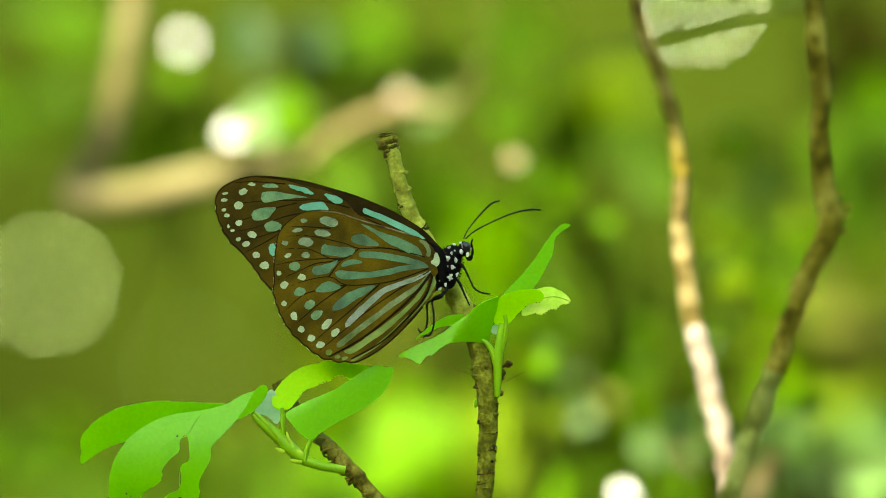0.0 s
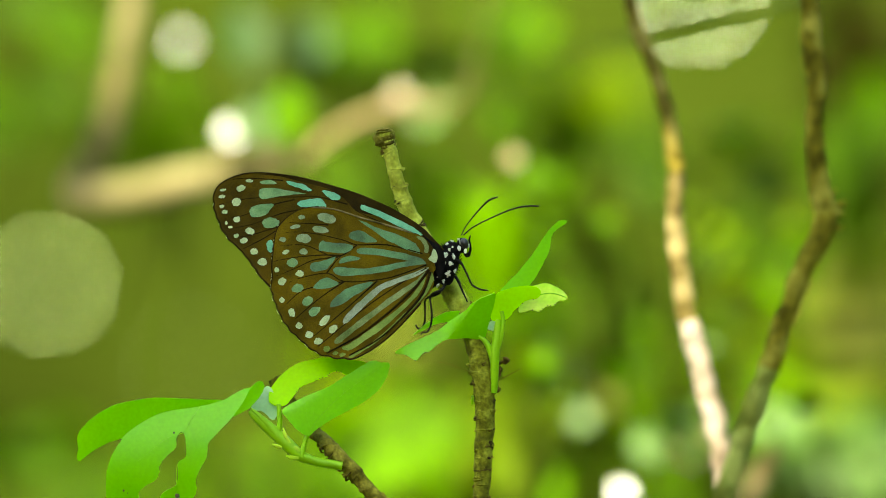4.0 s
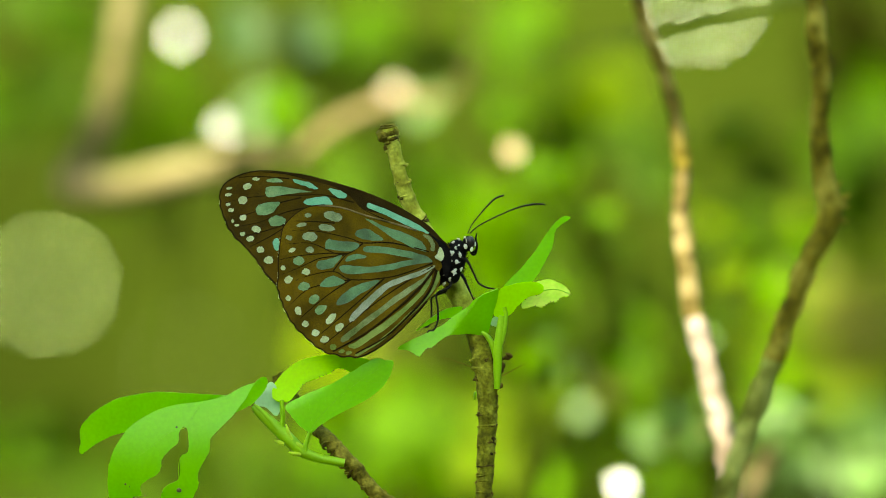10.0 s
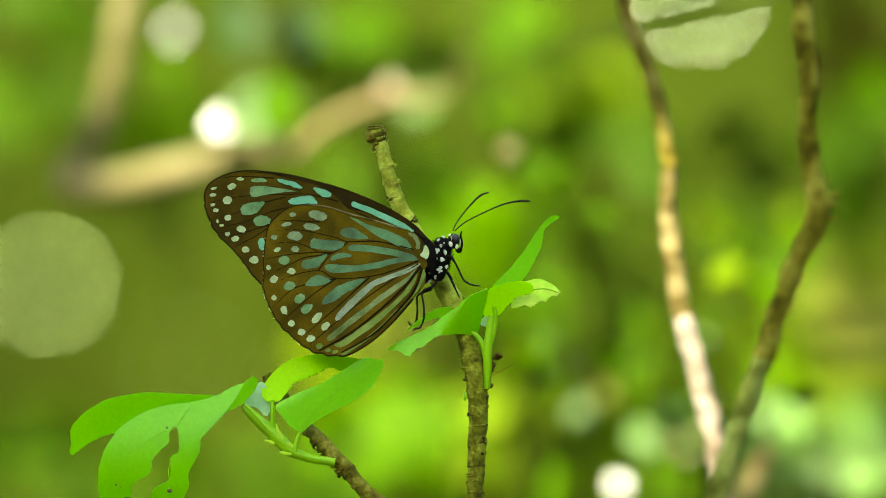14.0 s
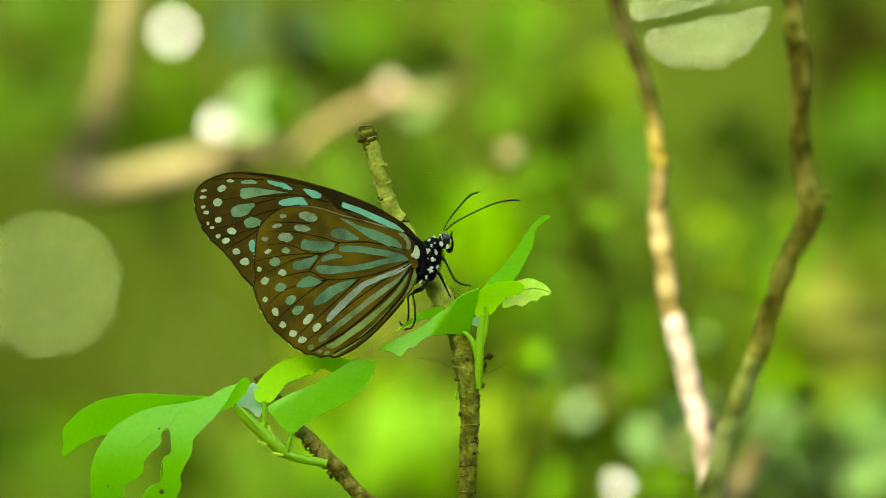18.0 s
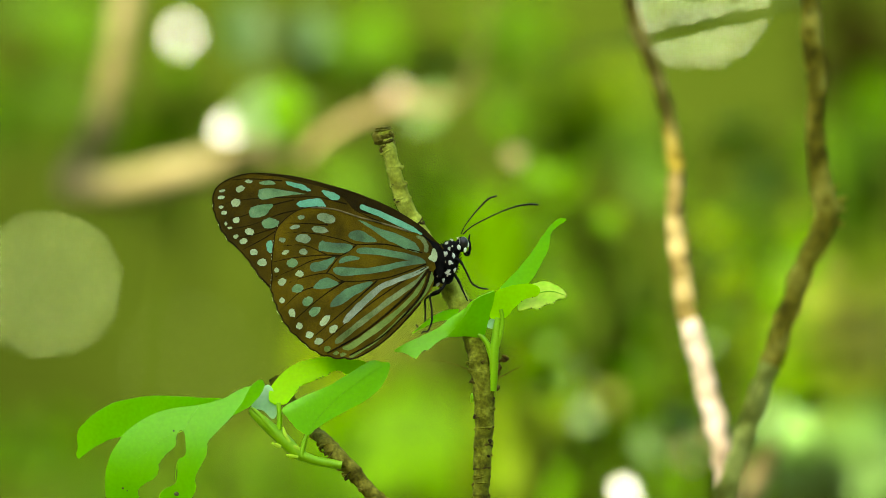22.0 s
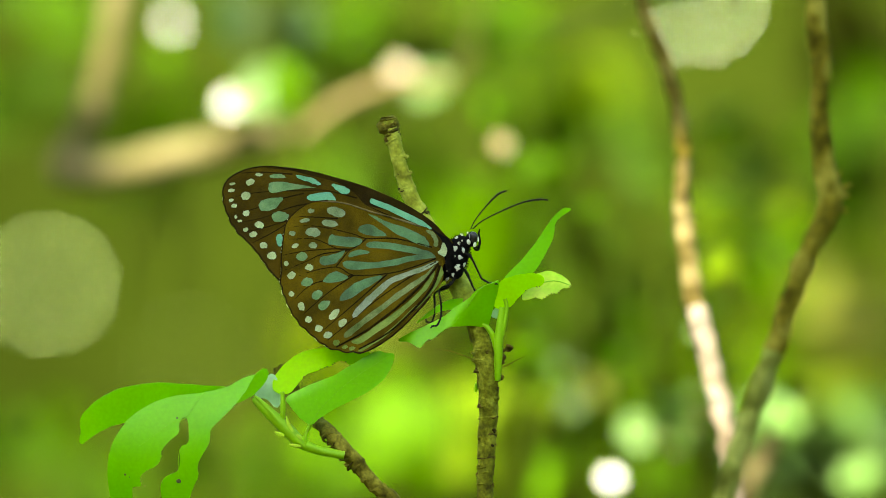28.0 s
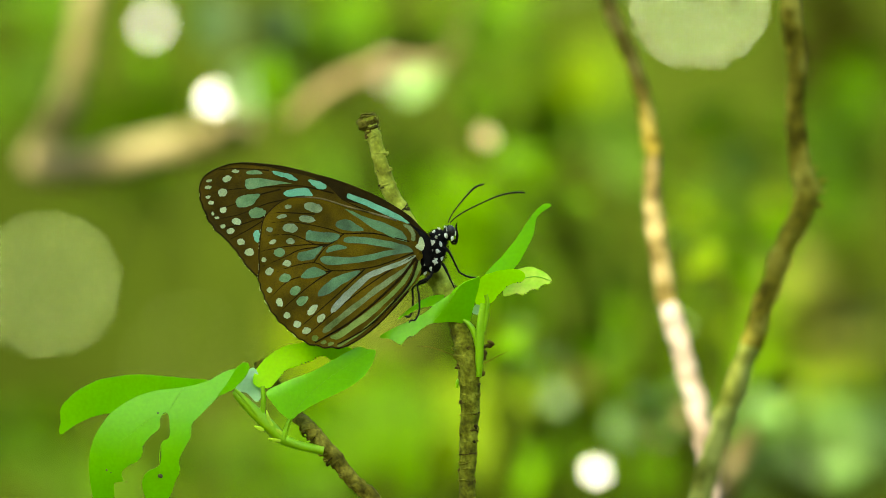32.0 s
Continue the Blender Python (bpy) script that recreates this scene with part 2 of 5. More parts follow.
# ---- setting ----
def make_setting():
    bm = bmesh.new()
    bmesh.ops.create_grid(bm, x_segments=60, y_segments=60, size=60)
    for v in bm.verts:
        v.co.z = 0.05 * noise.noise(v.co * 0.4)
    tagged(new("ground", finish(bm, "ground", GROUND)), "brown leaf-littered forest floor", "ground", kind="structure")
    bm = bmesh.new()
    rings = []
    for j in range(13):
        ring = []
        for i in range(96):
            a = 2 * math.pi * i / 96
            r = 9.3 + 0.35 * noise.noise(Vector((math.cos(a) * 9, math.sin(a) * 9, j * 0.8)))
            top = 0.5 * noise.noise(Vector((math.cos(a) * 14, math.sin(a) * 14, 3))) if j == 12 else 0
            ring.append(bm.verts.new((r * math.cos(a), r * math.sin(a), -0.2 + j * 0.42 + top)))
        rings.append(ring)
    for a, b in zip(rings, rings[1:]):
        for i in range(96):
            bm.faces.new((a[i], b[i], b[(i + 1) % 96], a[(i + 1) % 96]))
    back = tagged(new("backdrop", finish(bm, "backdrop", BACK)), "distant olive-green wall of forest undergrowth", "backdrop", kind="structure")
    # Glowing discs added before the backdrop in place of bright sky gaps.
    glow_spots = (((85, 503), 12, (0.86, 1.0, 0.42), 2.6), ((335, 640), 9, (0.88, 1.0, 0.40), 0.5), ((1450, 610), 11, (0.80, 1.0, 0.25), 2.0), ((1237, -8), 13, (0.95, 1.0, 0.70), 4.0))
    for (u, v), r, colour, power in glow_spots:
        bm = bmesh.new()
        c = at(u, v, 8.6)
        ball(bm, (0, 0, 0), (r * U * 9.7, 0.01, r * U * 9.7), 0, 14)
        g = part("glow_disc", bm, glow_material("disc_glow", colour, power), back, "added glowing disc standing in for a sky gap")
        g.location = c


def make_litter():
    """Fallen leaves and low herbs on the floor round the perch."""
    rng = random.Random(21)
    verts, faces = [], []
    for i in range(5200):
        r, a = 0.25 + 5.5 * rng.random() ** 0.8, rng.uniform(0, 6.283)
        x, y = r * math.cos(a), r * math.sin(a) + 0.5
        up = i % 3 == 0
        size = rng.uniform(0.02, 0.05)
        z = 0.05 * noise.noise(Vector((x, y, 0)) * 0.4) + 0.012 + (rng.uniform(0.02, 0.16) if up else 0)
        m = Matrix.Translation((x, y, z)) @ Euler((rng.gauss(0, 0.35), rng.gauss(0, 0.35), rng.uniform(0, 6.28))).to_matrix().to_4x4()
        k = len(verts)
        for p in ((-1, 0, 0), (-0.4, 0.38, 0.12), (0.4, 0.34, 0.1), (1, 0, -0.1), (0.4, -0.34, 0.1), (-0.4, -0.38, 0.12), (0, 0, 0)):
            verts.append(m @ (Vector(p) * size))
        for t in range(6):
            faces.append((k + t, k + (t + 1) % 6, k + 6))
    me = bpy.data.meshes.new("leaf_litter")
    me.from_pydata(verts, [], faces)
    me.materials.append(LITTER)
    tagged(new("leaf_litter", me), "brown and green fallen leaves on the forest floor", "leaf litter", kind="stuff")


make_setting()
make_litter()


# ---- butterfly ----
def make_butterfly():
    o = at(798, 470)
    fly = thing("butterfly", o, "brown butterfly with pale blue-green spots, wings folded, on a twig", "butterfly")

    def wing(side, shift):
        """Lift of a wing's sheet: side -1 is the near pair, +1 the far pair."""
        def f(u, v):
            far = math.hypot(u - 785, v - 460) / 400
            return side * (shift + 0.0012 * far - 0.0010 * far * far + 0.00012 * math.sin(u * 0.07 + v * 0.05))
        return f

    fore = [(797, 446), (790, 435), (780, 427), (757, 403), (723, 380), (690, 362), (637, 340), (577, 322), (537, 312), (503, 307), (467, 304), (437, 307),
            (410, 317), (393, 330), (386, 348), (387, 367), (392, 383), (400, 403), (413, 422), (430, 437), (443, 452), (455, 468), (466, 484), (487, 506),
            (520, 515), (600, 500), (700, 480), (790, 462)]
    hind = [(788, 462), (767, 447), (765, 428), (757, 418), (740, 411), (713, 401), (680, 391), (647, 382), (623, 374), (600, 367), (573, 364), (547, 367),
            (527, 376), (510, 390), (498, 407), (493, 437), (490, 467), (488, 510), (492, 527), (500, 547), (510, 567), (523, 585), (540, 600), (557, 615),
            (577, 627), (603, 633), (630, 634), (653, 625), (680, 608), (707, 585), (733, 558), (753, 535), (770, 515), (776, 500), (775, 483), (782, 472)]

    def scallop(line, start, end, depth):
        """Draws the margin in between its ribs from start to end."""
        out = []
        for i, p in enumerate(line):
            out.append(p)
            if start <= i < end:
                q = line[i + 1]
                m = Vector(((p[0] + q[0]) / 2, (p[1] + q[1]) / 2))
                d = (Vector((660, 460)) - m).normalized() * depth * (0.7 + 0.6 * abs(math.sin(i * 2.3)))
                out.append((m.x + d.x, m.y + d.y))
        return out

    costa = [(797, 446), (780, 427), (757, 403), (723, 380), (690, 362), (637, 340), (577, 322), (537, 312), (503, 307), (460, 306), (505, 311), (545, 321), (590, 333), (620, 352), (640, 372), (690, 385), (730, 402), (765, 425)]
    fore, hind = scallop(fore, 14, 22, 1.5), scallop(hind, 16, 26, 1.5)

    def oval(cx, cy, a, b, turn=0.0, ox=370, oy=290):
        t, out = radians(turn), []
        for k in range(7):
            w = 2 * math.pi * k / 7 + 0.2
            j = 1 + 0.22 * noise.noise(Vector((cx * 0.1, cy * 0.1, k * 1.7)))
            x, z = a * 0.465 * math.cos(w) * j, b * 0.465 * math.sin(w) * j
            out.append((ox + (cx + x * math.cos(t) - z * math.sin(t)) / 3, oy + (cy + x * math.sin(t) + z * math.cos(t)) / 3))
        return out

    c0 = lambda p: crop(380, 295, p)
    c1, c2, c3 = (lambda p: crop(370, 290, p)), (lambda p: crop(480, 350, p)), (lambda p: crop(480, 460, p))
    fore_pale = [oval(242, 86, 42, 18, 0), oval(195, 125, 54, 34, -20), oval(102, 135, 34, 18, -10), oval(95, 169, 36, 20, -5), oval(173, 198, 54, 44, -30),
                 oval(93, 222, 26, 19, -20), oval(109, 250, 32, 21, -10), oval(173, 290, 38, 35), oval(118, 309, 17, 20), oval(139, 331, 27, 17),
                 oval(243, 351, 52, 38, 20), oval(172, 378, 30, 24, -20), oval(211, 402, 42, 33, -10), oval(265, 460, 42, 35, -15), oval(310, 516, 54, 43, -10)]
    fore_teal = [c0([(266, 78), (290, 68), (330, 68), (355, 85), (330, 90), (280, 88)]), c1([(292, 150), (300, 128), (370, 124), (440, 138), (545, 155), (470, 160), (390, 170), (310, 182), (292, 170)]),
                 c0([(213, 225), (235, 205), (300, 192), (340, 195), (325, 218), (305, 245), (265, 262), (225, 262), (212, 245)]),
                 c0([(280, 290), (300, 270), (330, 265), (360, 278), (372, 290), (355, 310), (315, 322), (290, 318)])]
    fore_aqua = [c0([(408, 75), (430, 74), (490, 88), (520, 104), (543, 125), (510, 122), (470, 108), (425, 92)]),
                 c0([(597, 125), (620, 122), (660, 132), (690, 150), (690, 170), (665, 175), (630, 160)]),
                 c0([(466, 195), (480, 178), (530, 168), (590, 165), (612, 190), (617, 210), (570, 212), (500, 210), (475, 205)]),
                 c1([(335, 412), (355, 398), (366, 420), (362, 455), (352, 466), (333, 440)]),
                 c2([(499, 42), (515, 35), (600, 66), (700, 112), (780, 155), (828, 193), (800, 188), (700, 146), (600, 98), (510, 62)])]
    hind_pale = [oval(*s, 480, 350) for s in ((189, 98, 40, 25, 0), (153, 150, 62, 23, -12), (88, 218, 38, 32, 0), (103, 284, 42, 24, -25), (57, 377, 27, 27, 0),
                                              (85, 440, 42, 46, 20), (177, 398, 46, 40, 0))]
    hind_pale += [oval(*s, 480, 460) for s in ((83, 209, 29, 31, 0), (137, 276, 38, 50, -15), (175, 345, 38, 38, -20), (228, 391, 46, 42, -20), (276, 427, 48, 40, -20),
                                               (309, 317, 76, 38, -45), (353, 362, 60, 38, -45))]
    hind_teal = [oval(*s, 480, 350) for s in ((320, 105, 106, 54, 15), (287, 164, 92, 40, 8), (198, 212, 84, 56, 0), (198, 282, 50, 35, 0), (138, 340, 62, 52, 0),
                                              (165, 476, 68, 50, -20))]
    hind_teal += [oval(220, 215, 66, 44, -35, 480, 460), oval(255, 267, 74, 46, -35, 480, 460)]
    hind_grey = [c2([(438, 198), (455, 176), (500, 170), (545, 195), (587, 230), (530, 233), (460, 220)]),
                 c2([(292, 225), (330, 232), (400, 238), (460, 252), (430, 285), (380, 290), (300, 279), (278, 268)]),
                 c2([(242, 345), (300, 330), (368, 310), (345, 345), (310, 380), (240, 384)]),
                 c2([(252, 475), (275, 440), (320, 420), (375, 440), (381, 455), (320, 478)]),
                 c3([(340, 246), (355, 205), (420, 152), (500, 122), (568, 114), (525, 150), (460, 190), (400, 230)]),
                 c2([(384, 336), (410, 312), (450, 303), (500, 319), (440, 334), (400, 343)]),
                 c2([(479, 280), (500, 262), (600, 265), (700, 285), (800, 310), (846, 338), (800, 342), (720, 322), (600, 302), (500, 293)]),
                 c2([(354, 380), (375, 362), (430, 366), (520, 372), (620, 356), (720, 336), (800, 336), (848, 345), (720, 366), (600, 395), (450, 409), (380, 406)]),
                 c2([(490, 115), (530, 128), (600, 160), (680, 185), (760, 220), (800, 250), (815, 285), (805, 292), (740, 270), (680, 240), (620, 210), (560, 165)])]
    hind_streak = [c3([(408, 330), (412, 305), (460, 250), (520, 195), (600, 130), (700, 92), (790, 60), (850, 35), (856, 45), (790, 85), (700, 118), (620, 152), (560, 205), (500, 262), (440, 318), (415, 335)]),
                   c3([(362, 430), (372, 410), (450, 350), (560, 265), (640, 205), (720, 150), (800, 100), (840, 60), (845, 72), (790, 130), (700, 200), (620, 255), (540, 320), (440, 395), (385, 438), (368, 440)])]
    hind_green = [c3([(402, 455), (440, 440), (520, 385), (620, 315), (720, 235), (800, 150), (835, 90), (845, 80), (838, 120), (800, 185), (720, 265), (620, 355), (520, 425), (455, 470), (425, 475), (405, 468)]),
                  c3([(440, 505), (520, 462), (620, 385), (700, 310), (780, 230), (840, 150), (862, 85), (875, 62), (888, 85), (882, 120), (840, 185), (760, 275), (680, 350), (600, 420), (520, 475), (455, 512)]),
                  *(oval(*q, 480, 460) for q in ((322, 467, 42, 32, -15), (366, 490, 34, 25, -10), (405, 498, 34, 22, -10)))]
    hind_base = [c2([(795, 202), (830, 208), (855, 235), (862, 265), (855, 288), (838, 285), (838, 255), (820, 225)])]
    hind_mark = [hind_pale.pop(i) for i in (2, 1, 0)] + [hind_teal.pop(i) for i in (3, 2, 1, 0)]
    hind_veins = [c2(p) for p in ([(45, 190), (200, 178), (400, 218), (480, 245), (640, 246), (830, 292)], [(100, 128), (220, 132), (330, 140)],
                                  [(38, 256), (200, 246), (330, 300), (400, 302), (480, 247)], [(34, 335), (150, 312), (300, 300), (400, 302)],
                                  [(28, 420), (150, 372), (240, 330), (310, 318), (380, 310)], [(400, 302), (370, 330), (320, 396)],
                                  [(28, 500), (150, 432), (320, 396), (415, 440), (600, 430), (720, 400), (850, 352)])]
    hind_veins += [c3(p) for p in ([(70, 270), (180, 165), (300, 130), (415, 110)], [(112, 345), (250, 225), (330, 165), (415, 110)],
                                   [(205, 440), (330, 335), (450, 232), (590, 105)], [(255, 470), (350, 392), (520, 252), (700, 128), (850, 38)],
                                   [(320, 490), (480, 402), (640, 282), (780, 152), (862, 48)], [(440, 502), (600, 412), (740, 282), (830, 172), (870, 58)])]
    fore_veins = [c1(p) for p in ([(70, 215), (190, 186), (350, 172), (480, 172), (600, 170), (760, 210)], [(75, 290), (200, 272), (330, 222), (480, 185)],
                                  [(90, 345), (250, 318), (400, 262), (500, 240)], [(135, 395), (260, 370), (390, 330)], [(200, 450), (300, 400), (380, 352)], [(770, 226), (900, 290), (1100, 370)], [(150, 78), (250, 72), (420, 84)])]
    fore_edge = fore[1:32]
    hind_edge = hind[10:42]

    def vein(bm, line, lift, r, off):
        pts = [at(u, v) - o for u, v in smooth(line, False, 4)]
        uv = smooth(line, False, 4)
        path = [Vector((p.x, lift(u, v) + off, p.z)) for p, (u, v) in zip(pts, uv)]
        n = len(path)
        tube(bm, path, [r * (0.55 + 0.45 * i / n) for i in range(n)], 6, 0, 0, 1)

    for side, near in ((-1, "near"), (1, "far")):
        for name, outline, shift, mat, sets, veins, edge in (
                ("forewing", fore, 0.0011, WING_DARK, ((fore_pale, CREAM), (fore_teal, TEAL), (fore_aqua, AQUA)), fore_veins, fore_edge),
                ("hindwing", hind, 0.0019, WING_BROWN, ((hind_pale, CREAM), (hind_teal, TEAL), (hind_grey, TEAL_GREY), (hind_streak[:1], STREAK), (hind_streak[1:], DUSKY), (hind_green, GREEN_PALE), (hind_base, DUSKY), (hind_mark, SPOT_GREY)),
                 hind_veins, hind_edge)):
            f = wing(side, shift)
            w = part(name, plate(bmesh.new(), outline, f, o, 13, 0.00006, 3, 0.35), mat, fly)
            for spots, m in sets:
                for s in spots:
                    part("spot", plate(bmesh.new(), s, lambda u, v: f(u, v) + side * (0.00022 if m == AQUA else 0.00007), o, 16, 0.00005, 3, 0.7), m, w)
            if name == "forewing":
                part("costal_band", plate(bmesh.new(), costa, lambda u, v: f(u, v) + side * 0.00006, o, 10, 0.00003, 3, 0.5), COSTA, w, "black-brown leading edge")
            else:
                bm = bmesh.new()
                vein(bm, [(560, 366), (600, 369), (647, 384), (700, 399), (735, 410)], f, 0.00020, side * 0.00004)
                part("costal_edge", bm, COSTA_PALE, w, "pale brown upper wing edge")
            for i, line in enumerate(veins):
                bm = bmesh.new()
                vein(bm, line, f, 0.00030 if name == "hindwing" and i > 10 else 0.00023, side * (0.00004 if name == "hindwing" and i > 10 else -0.00012))
                part("vein", bm, VEIN, w)
                bm = bmesh.new()
                vein(bm, line, f, 0.00075, side * -0.00068)
                part("vein_border", bm, WING_DARK if name == "hindwing" else COSTA, w)
            bm = bmesh.new()
            vein(bm, edge, f, 0.00017, side * 0.00003)
            part("wing_margin", bm, VEIN, w)
            bm = bmesh.new()
            rim = smooth(edge, False, 5)
            for i, (u, v) in enumerate(rim[18 if name == "hindwing" else 62:-45 if name == "hindwing" else -2]):
                if noise.noise(Vector((u * 0.09, v * 0.09, 5))) > 0.12:
                    q = at(u, v) - o
                    out = Vector((u - 640, 0, 460 - v)).normalized() * 0.7 * U
                    ball(bm, (q.x + out.x, f(u, v) - side * 0.0001, q.z + out.z), (2.2 * U, 0.00005, 1.1 * U), math.degrees(math.atan2(640 - u, 460 - v)), 6)
            part("fringe", bm, CREAM, w, "pale scalloped wing fringe")

    def loc(u, v, y=0.0):
        return at(u, v) - o + Vector((0, y, 0))

    bm = bmesh.new()
    ball(bm, loc(797, 466), (0.0026, 0.0021, 0.0040), 18, 18, 0.06)
    ball(bm, loc(806, 444), (0.0020, 0.0017, 0.0020), 30, 14, 0.06)
    ball(bm, loc(797, 490), (0.0017, 0.0015, 0.0015), 0, 12, 0.1)
    thorax = part("thorax", bm, FUR, fly, "black furry thorax with white spots")
    for x, z, a, b, t in ((265, 134, 18, 13, 0), (236, 152, 20, 13, 0), (268, 168, 9, 9, 0), (252, 182, 16, 14, 20), (230, 207, 24, 28, 0), (272, 218, 15, 32, -10), (227, 252, 15, 20, 0),
                          (256, 258, 28, 19, 0), (197, 295, 29, 35, 0), (244, 307, 30, 39, 0), (280, 294, 17, 26, 10), (218, 348, 19, 20, 0), (190, 328, 10, 10, 0), (208, 206, 12, 28, 10), (186, 368, 22, 32, 15)):
        u, v = 720 + x / 3, 380 + z / 3
        du, dv = (u - 799) / 24, (v - 464) / 38
        depth = -0.0021 * math.sqrt(max(0.05, 1 - du * du * 0.7 - dv * dv * 0.7))
        part("spot", ball(bmesh.new(), loc(u, v, depth), (a / 6.4 * U, 0.00016, b / 6.4 * U), t, 12, 1.1, 2600), SPOT_WHITE, thorax)
    bm = plate(bmesh.new(), [(756, 414), (772, 425), (790, 438), (796, 466), (788, 492), (782, 487), (780, 475), (778, 463), (779, 448), (771, 431)], lambda u, v: -0.00215 - 0.0003 * math.sin((v - 414) * 0.04), o, 8, 0.0002, 3, 0.5)
    part("wing_base", bm, FUR, fly, "black furry wing base")
    bm = plate(bmesh.new(), crop(720, 380, [(140, 228), (150, 240), (172, 252), (185, 240), (188, 215), (178, 185), (166, 178), (160, 195), (152, 215)]), lambda u, v: -0.0027, o, 5, 0.0003, 3, 0.4)
    part("wing_base_patch", bm, CREAM, thorax, "cream oval patch at the wing base")
    bm = bmesh.new()
    rng = random.Random(4)
    for k in range(420):
        a, h = rng.uniform(0, 6.28), rng.uniform(-1, 1)
        q = math.sqrt(1 - h * h)
        p = loc(799, 464) + pose(0, 0, 0, 0, 18, 0).to_3x3() @ Vector((0.0025 * q * math.cos(a), 0.0021 * q * math.sin(a), 0.0037 * h))
        d = (p - loc(799, 464)).normalized()
        tube(bm, [p, p + d * 0.0004, p + d * 0.0007 + Vector((-0.0003, 0, 0.0001))], [0.00006, 0.00005, 0.00002], 3, 0, 0, 1)
    part("thorax_fur", bm, FUR, thorax)
    bm = bmesh.new()
    tube(bm, [loc(788, 486), loc(758, 508), loc(728, 534), loc(700, 558), loc(684, 572)], [0.0012, 0.0012, 0.0012, 0.0009, 0.0004], 12, 0.1)
    part("abdomen", bm, FUR, fly)
    bm = bmesh.new()
    ball(bm, loc(826, 433), (0.0012, 0.0014, 0.0015), 0, 14, 0.05)
    head = part("head", bm, FUR, fly)
    for y in (-0.0009, 0.0009):
        bm = bmesh.new()
        ball(bm, loc(830, 430, y), (0.00085, 0.0008, 0.00115), -8, 16)
        part("eye", bm, EYE_DARK, head, "dark grey compound eye")
    for u, v, a, b, t in ((821, 438, 7, 10, -15), (822, 426, 1.6, 13, -8), (832, 443, 6, 9, 10), (838, 434, 2.5, 9, 0), (819, 422, 3, 4, 0)):
        part("spot", ball(bmesh.new(), loc(u, v, -0.0013), (a / 2 * U, 0.0002, b / 2 * U), t, 10), SPOT_WHITE, head)
    for y in (-0.0006, 0.0006):
        bm = bmesh.new()
        tube(bm, [loc(832, 446, y), loc(838, 448, y), loc(841, 438, y), loc(839, 424, y), loc(841, 415, y)], [0.0002, 0.00028, 0.00026, 0.0002, 0.0001], 7, 0.2)
        part("palp", bm, FUR, head)
    bm = bmesh.new()
    tube(bm, [loc(830, 447), loc(833, 452), loc(838, 452), loc(840, 447), loc(836, 445)], [0.00025, 0.00025, 0.0002, 0.0002, 0.00015], 7)
    part("proboscis", bm, LEG, head)
    for line, y, n in (([(405, 255), (430, 205), (490, 130), (550, 70), (598, 52)], 0.0025, 5), ([(415, 255), (470, 210), (580, 155), (680, 115), (760, 100), (816, 102)], -0.001, 6)):
        bm = bmesh.new()
        tube(bm, [loc(u, v, y * i / n - (0.0005 if y < 0 else -0.0005)) for i, (u, v) in enumerate(crop(690, 330, line))],
             [0.00011 if y > 0 else 0.00013] * (n - 3) + [0.00015, 0.0002, 0.00016], 8)
        part("antenna", bm, LEG, fly, "thin black clubbed antenna")
    legs = (([(320, 60), (300, 95), (240, 125), (246, 200), (245, 270), (225, 315), (200, 320), (190, 332)], -0.002), ([(300, 85), (280, 115), (215, 145), (212, 200), (210, 260), (195, 300), (172, 298), (163, 280)], 0.001),
            ([(370, 20), (388, 50), (410, 100), (437, 160)], 0.0), ([(372, -62), (400, -50), (428, 0), (455, 58), (470, 75), (505, 92), (548, 98)], -0.0015))
    for line, y in legs:
        bm = bmesh.new()
        n = len(line)
        tube(bm, [loc(u, v, y) for u, v in crop(690, 480, line)], [0.0003] * 2 + [0.0002] * (n - 3) + [0.00013], 7, 0.2)
        part("leg", bm, LEG, fly)
    return fly


